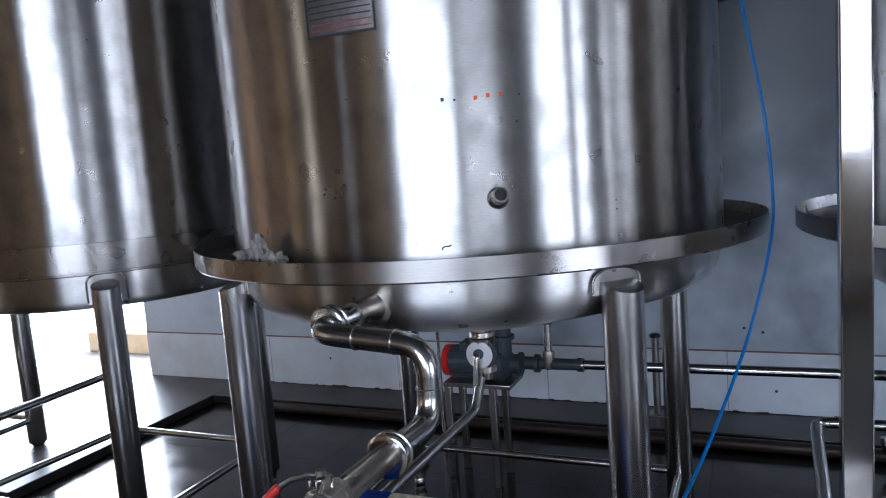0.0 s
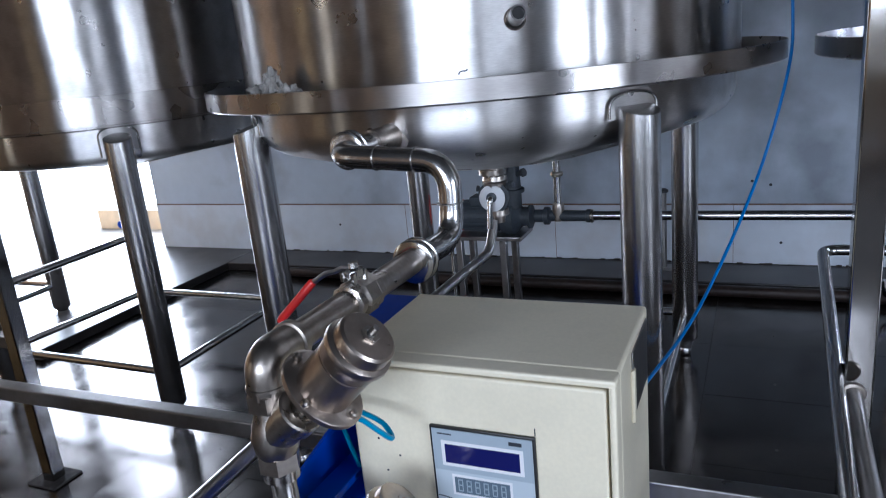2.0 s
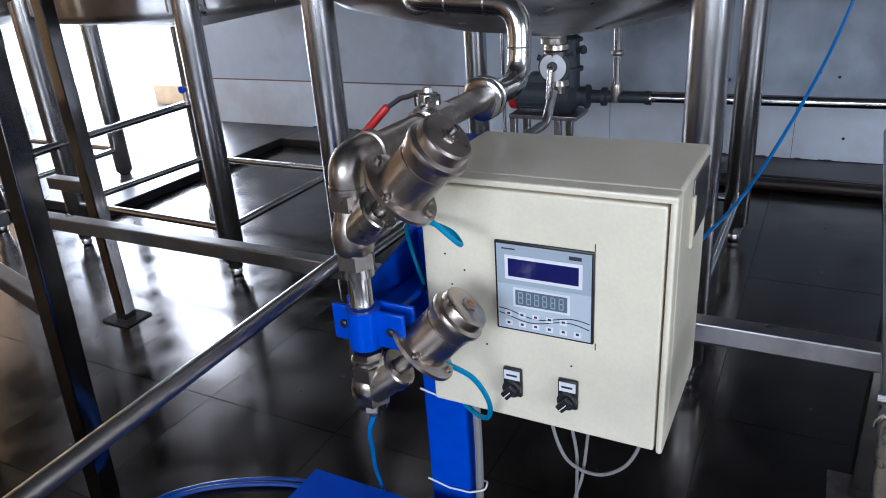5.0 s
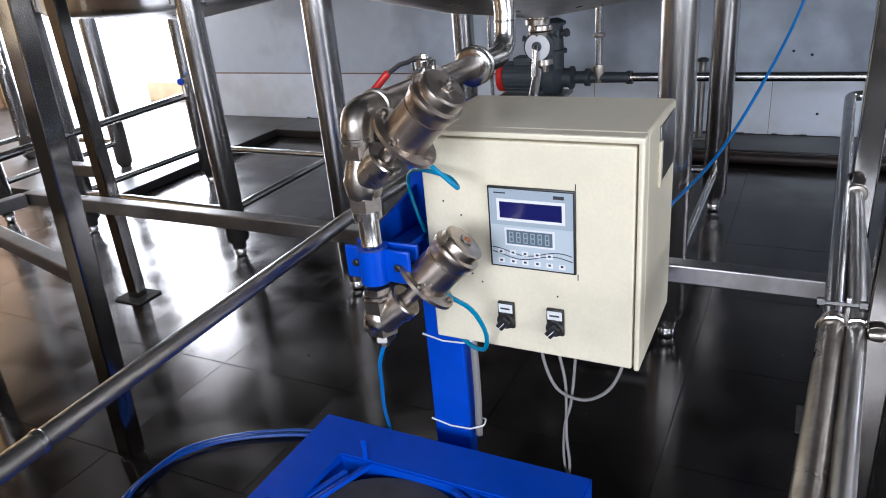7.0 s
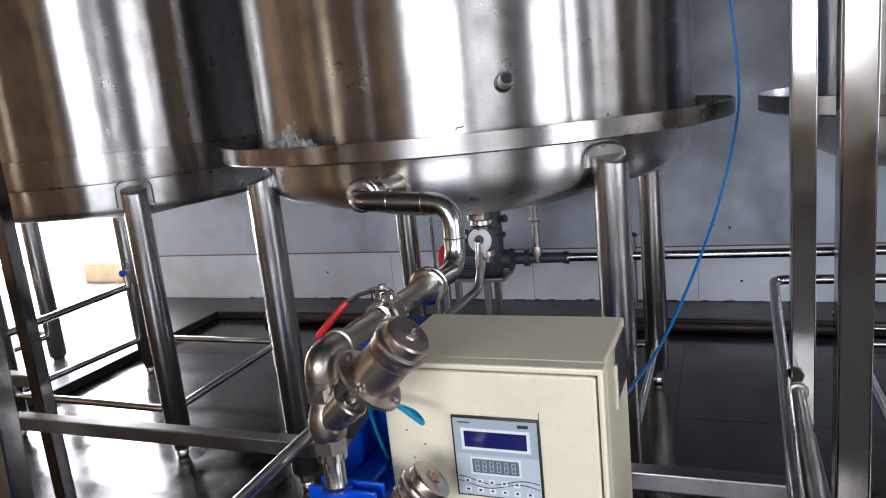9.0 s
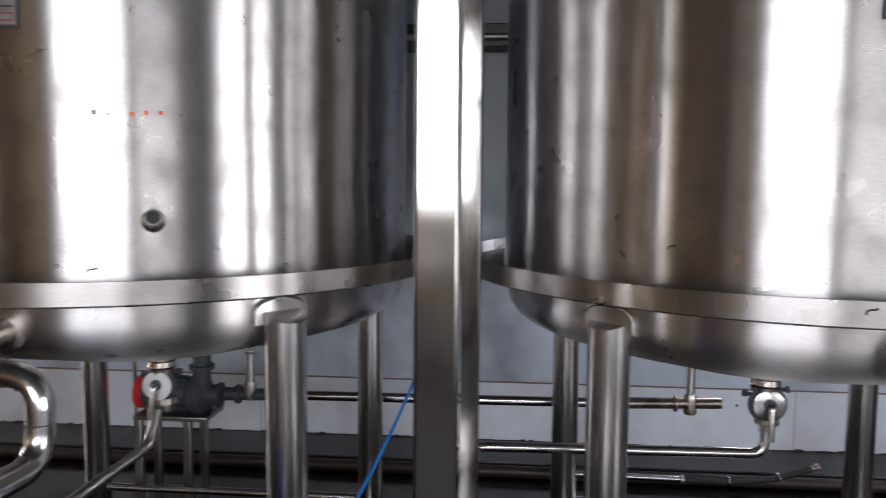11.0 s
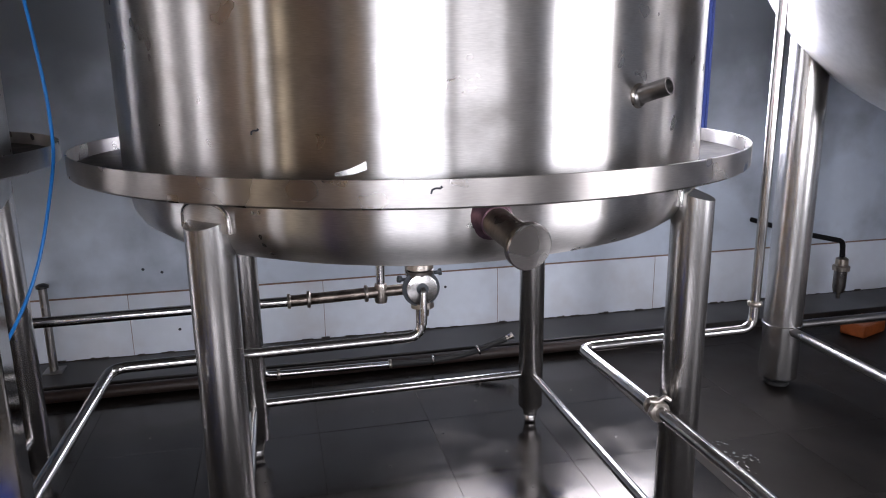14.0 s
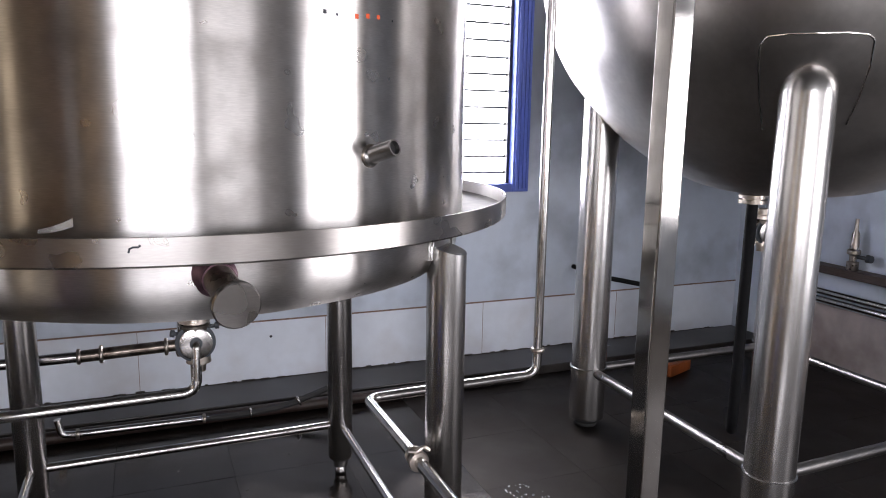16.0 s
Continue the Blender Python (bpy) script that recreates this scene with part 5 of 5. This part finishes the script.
part("body", spun([(0, 0.03), (0.01, 0.034), (0.05, 0.034), (0.055, 0.022), (0.09, 0.022), (0.10, 0.038), (0.12, 0.038), (0.13, 0.026), (0.22, 0.022), (0.24, 0.012), (0.31, 0.010)], (5.19, 3.31, 0.665), (5.19, 3.31, 2), 16), STEEL_CAST, wv, world=True)
part("side_knob", spun([(0, 0.012), (0.06, 0.012), (0.062, 0.025), (0.09, 0.022)], (5.19, 3.28, 0.75), (5.19, 3.0, 0.75), 12), IRON, wv, world=True)
line("wall_pipe", "pair of level steel pipes on the corner wall", [[(WX1 - 0.05, 1.6, 0.49), (WX1 - 0.05, 3.9, 0.49)], [(WX1 - 0.05, 1.6, 0.44), (WX1 - 0.05, 3.9, 0.44)]], 0.02, 0)
tagged(part("wall_strip", block((WX1 - 0.006, 0.6, 0.0), (WX1 + 0.001, 3.95, 0.40), 0.0), mat("stained_dado", (0.42, 0.37, 0.35), 0.5, grain=0.15, scale=9, dirt=(0.16, 0.11, 0.08), dirt_amount=0.7, dirt_scale=3), smooth=False), "rust-stained lower wall panel", "wall panel", kind="structure")
fl = thing("filter_regulator", (4.2, 3.9, 0.14), "small cast filter hanging from a dark bent pipe", "filter")
part("pipe", tube([(3.86, 4.28, 0.58), (3.86, 3.93, 0.58), (4.20, 3.90, 0.505), (4.21, 3.90, 0.40)], 0.015, 0.04), MATT_BLACK, fl, world=True)
part("head", spun([(0, 0.018), (0.01, 0.034), (0.05, 0.036), (0.055, 0.048), (0.08, 0.048), (0.085, 0.03)], (4.21, 3.9, 0.41), (4.21, 3.9, 0), 16), STEEL_CAST, fl, world=True)
part("bowl", spun([(0, 0.036), (0.10, 0.036), (0.13, 0.03), (0.14, 0.012), (0.17, 0.010)], (4.21, 3.9, 0.326), (4.21, 3.9, 0), 20), STEEL_BEAM, fl, world=True)
tagged(part("orange_tray", block((4.13, 3.66, 0.0), (4.37, 3.80, 0.075), 0.012, turn=Matrix.Rotation(0.35, 3, "Z")), mat("orange_plastic", (0.26, 0.062, 0.012), 0.45, grain=0.15, dirt=(0.10, 0.04, 0.02), dirt_amount=0.5, dirt_scale=9)), "small orange plastic tray on the floor", "tray")
# weld seam on the dome above the front leg
PROF = [(1.30, 0.50), (1.44, 0.71), (1.60, 0.87), (1.73, 0.97), (1.87, 1.04), (2.05, 1.09)]


def dome(az, z):
    r = float(np.interp(z, [p[0] for p in PROF], [p[1] for p in PROF])) + 0.001
    return (r * math.cos(az), r * math.sin(az), z)


AZ = math.atan2(-0.64, -0.63)
seam = [dome(AZ + a, z) for a, z in ((-0.16, 1.50), (-0.165, 1.60), (-0.165, 1.70), (-0.16, 1.76), (-0.14, 1.785), (-0.08, 1.79), (0.0, 1.79), (0.08, 1.79), (0.14, 1.785), (0.16, 1.77), (0.17, 1.70), (0.17, 1.60), (0.165, 1.52))]
part("weld_seam", tube(list(reversed(seam)), 0.0035, 0.02, 8), STEEL_PIPE, vessel, "raised outline of the leg pad")


# ---------- small clutter ----------
def crumpled(name, centre, size, n, seed, material, label):
    rnd = random.Random(seed)
    bm = bmesh.new()
    bmesh.ops.create_icosphere(bm, subdivisions=3, radius=1.0)
    for v in bm.verts:
        k = 0.75 + 0.55 * noise.noise(v.co * 2.3 + Vector((seed, 0, 0))) + rnd.uniform(-0.08, 0.08)
        v.co = Vector((v.co.x * size[0] * k, v.co.y * size[1] * k, max(v.co.z, -0.55) * size[2] * k)) + Vector(centre)
    ob = part(name, bm, material, smooth=False)
    return tagged(ob, label, "scrap")


PAPER = mat("dirty_rag", (0.26, 0.245, 0.225), 0.7, grain=0.4, scale=60, dirt=(0.06, 0.05, 0.045), dirt_amount=0.9, dirt_scale=25)
crumpled("crumpled_rag", (-0.900, 1.785, 1.295), (0.050, 0.030, 0.034), 3, 4, PAPER, "crumpled grey rag lying in the drip tray")
crumpled("crumpled_rag", (-0.845, 1.765, 1.315), (0.034, 0.025, 0.058), 3, 9, PAPER, "crumpled pale foil scrap standing in the drip tray")
crumpled("crumpled_rag", (-0.780, 1.735, 1.293), (0.042, 0.03, 0.034), 3, 14, PAPER, "crumpled dirty scrap lying in the drip tray")
strip = bmesh.new()
prev = None
for i in range(10):
    s = i / 9
    c = Vector((1.112 + 0.060 * s, 1.799 - 0.011 * s, 1.294 + 0.012 * s ** 2.0))
    row = [strip.verts.new(c), strip.verts.new(c + Vector((0.0, 0.0022, 0.007 + 0.009 * s)))]
    if prev:
        strip.faces.new((prev[0], row[0], row[1], prev[1]))
    prev = row
bmesh.ops.solidify(strip, geom=strip.faces[:], thickness=0.003)
tagged(part("metal_strip", strip, STEEL_LEG), "bent bright metal strip lying in the drip tray", "scrap")
fallen = bmesh.new()
rnd = random.Random(5)
for i in range(70):
    a, k = rnd.uniform(0, 6.28), rnd.random() ** 0.7
    c = Vector((2.665 + 0.10 * k * math.cos(a), 2.66 + 0.14 * k * math.sin(a), 0.003))
    s = rnd.uniform(0.002, 0.0055)
    block(c - Vector((s, s * 0.7, 0.003)), c + Vector((s, s * 0.7, s * 0.5)), 0.0, fallen, Matrix.Rotation(rnd.uniform(0, 3), 3, "Z"))
tagged(part("metal_shavings", fallen, FOIL, smooth=False), "scattered pale crumbs on the floor", "crumbs", kind="stuff")
# dark nicks on tank and tray
for owner, ang, z, r0, w_, h_ in ((tank_b, math.atan2(1.703 - 2.575, 1.285 - 1.415), 1.283, 0.94, 0.018, 0.007), (tank_b, math.atan2(1.90 - 2.575, 0.97 - 1.415), 1.375, R, 0.016, 0.006),
                                 (tank_a, math.atan2(-0.78, 0.22), 1.312, R, 0.02, 0.006)):
    squiggle = [((r0 + 0.001) * math.cos(ang + u * w_ / r0), (r0 + 0.001) * math.sin(ang + u * w_ / r0), z + v * h_) for u, v in ((-0.55, -0.9), (-0.45, 0.1), (-0.1, 0.5), (0.35, 0.45), (0.55, 0.75), (0.4, 1.0))]
    part("nick", tube(squiggle, 0.0019, 0, 6), INK, owner, "small dark scuff")
for x, z in ((0.391, 0.499), (0.30, 0.52), (-2.3, 0.25), (1.9, 0.30), (2.35, 0.62), (0.45, 0.18)):
    tagged(part("wall_spot", spun([(0, 0.008), (0.001, 0.006)], (x, WY1 - 0.0045, z), (x, 0, z), 8), INK), "small dark spot on the wall", "spot", kind="structure")

crust = bmesh.new()
rnd = random.Random(11)
x = -3.0
while x < WX1 - 0.2:
    w_ = rnd.uniform(0.008, 0.05)
    block((x, WY1 - 0.010 - rnd.uniform(0, 0.004), 0.055), (x + w_, WY1 - 0.0035, 0.057 + rnd.random() ** 3 * 0.009), 0, crust)
    x += w_
tagged(part("grime_edge", crust, RUSTY, smooth=False), "uneven black grime along the foot of the wall", "grime", kind="stuff")

tap = thing("drain_tap", (-2.74, 2.88, 0.60), "small tap with a blue handle on the tank leg", "tap")
part("body", tube([(-2.78, 2.94, 0.62), (-2.74, 2.88, 0.62), (-2.735, 2.875, 0.54)], 0.014, 0.02), STEEL_CAST, tap, world=True)
part("handle", spun([(0, 0.010), (0.003, 0.020), (0.014, 0.020), (0.018, 0.010)], (-2.735, 2.865, 0.625), (-2.70, 2.70, 0.63), 14), BLUE, tap, "blue round handle", world=True)

for x, y, r in ((1.621, 3.144, 0.006), (2.074, 2.451, 0.012), (1.849, 2.669, 0.005), (-0.938, 1.628, 0.006)):
    tagged(part("floor_chip", spun([(0, r), (0.0012, r * 0.8)], (x, y, 0.0003), (x, y, 1), 9), BLACK), "small dark chip on the floor tiles", "floor chip", kind="structure")
win2 = tagged(new("window_2"), "second bright window behind the tank", "window", kind="structure")
win2.location = (2.02, WY1, 1.06)
for lo3, hi3 in (((1.70, WY1 - 0.012, 1.04), (1.79, WY1 + 0.10, 2.47)), ((2.26, WY1 - 0.012, 1.04), (2.35, WY1 + 0.10, 2.47)), ((1.791, WY1 - 0.010, 1.04), (2.259, WY1 + 0.098, 1.10)), ((1.791, WY1 - 0.010, 2.42), (2.259, WY1 + 0.098, 2.47))):
    part("window_frame", block(lo3, hi3, 0.004), FRAME_BLUE, win2, world=True)

# ---------- floor tiles ----------
tile_mesh = {}


def floor_tile(x0, y0, x1, y1):
    worn = x0 > 2.4
    key = (round(x1 - x0, 3), round(y1 - y0, 3), worn)
    if key not in tile_mesh:
        bm = block((-key[0] / 2 + 0.0008, -key[1] / 2 + 0.0008, -0.01), (key[0] / 2 - 0.0008, key[1] / 2 - 0.0008, 0.0))
        me = bpy.data.meshes.new("tile")
        bm.to_mesh(me)
        bm.free()
        me.materials.append(FLOOR_WORN if worn else FLOOR)
        tile_mesh[key] = me
    ob = new("tile", tile_mesh[key])
    ob.location = ((x0 + x1) / 2, (y0 + y1) / 2, random.uniform(-0.0006, 0.0))
    ob.rotation_euler = (random.uniform(-0.0012, 0.0012), random.uniform(-0.0012, 0.0012), 0)
    ob.parent = floor


TW = 0.476
REAR = 3.28 - 8 * TW
xs = sorted({WX0, WX1, *[x for x in (1.11 + k * TW for k in range(-17, 10)) if WX0 < x < WX1]})
ys = [REAR + j * TW for j in range(11) if REAR + j * TW < WY1] + [WY1]
for x0, x1 in zip(xs, xs[1:]):
    for y0, y1 in zip(ys, ys[1:]):
        if x1 - x0 > 0.02 and y1 - y0 > 0.02:
            floor_tile(x0, y0, x1, y1)
part("dusty_floor", block((WX0, WY0, -0.003), (WX1, REAR - 0.001, 0.0)), FLOOR_DULL, floor, "dull dusty tiles near the doorway", smooth=False)
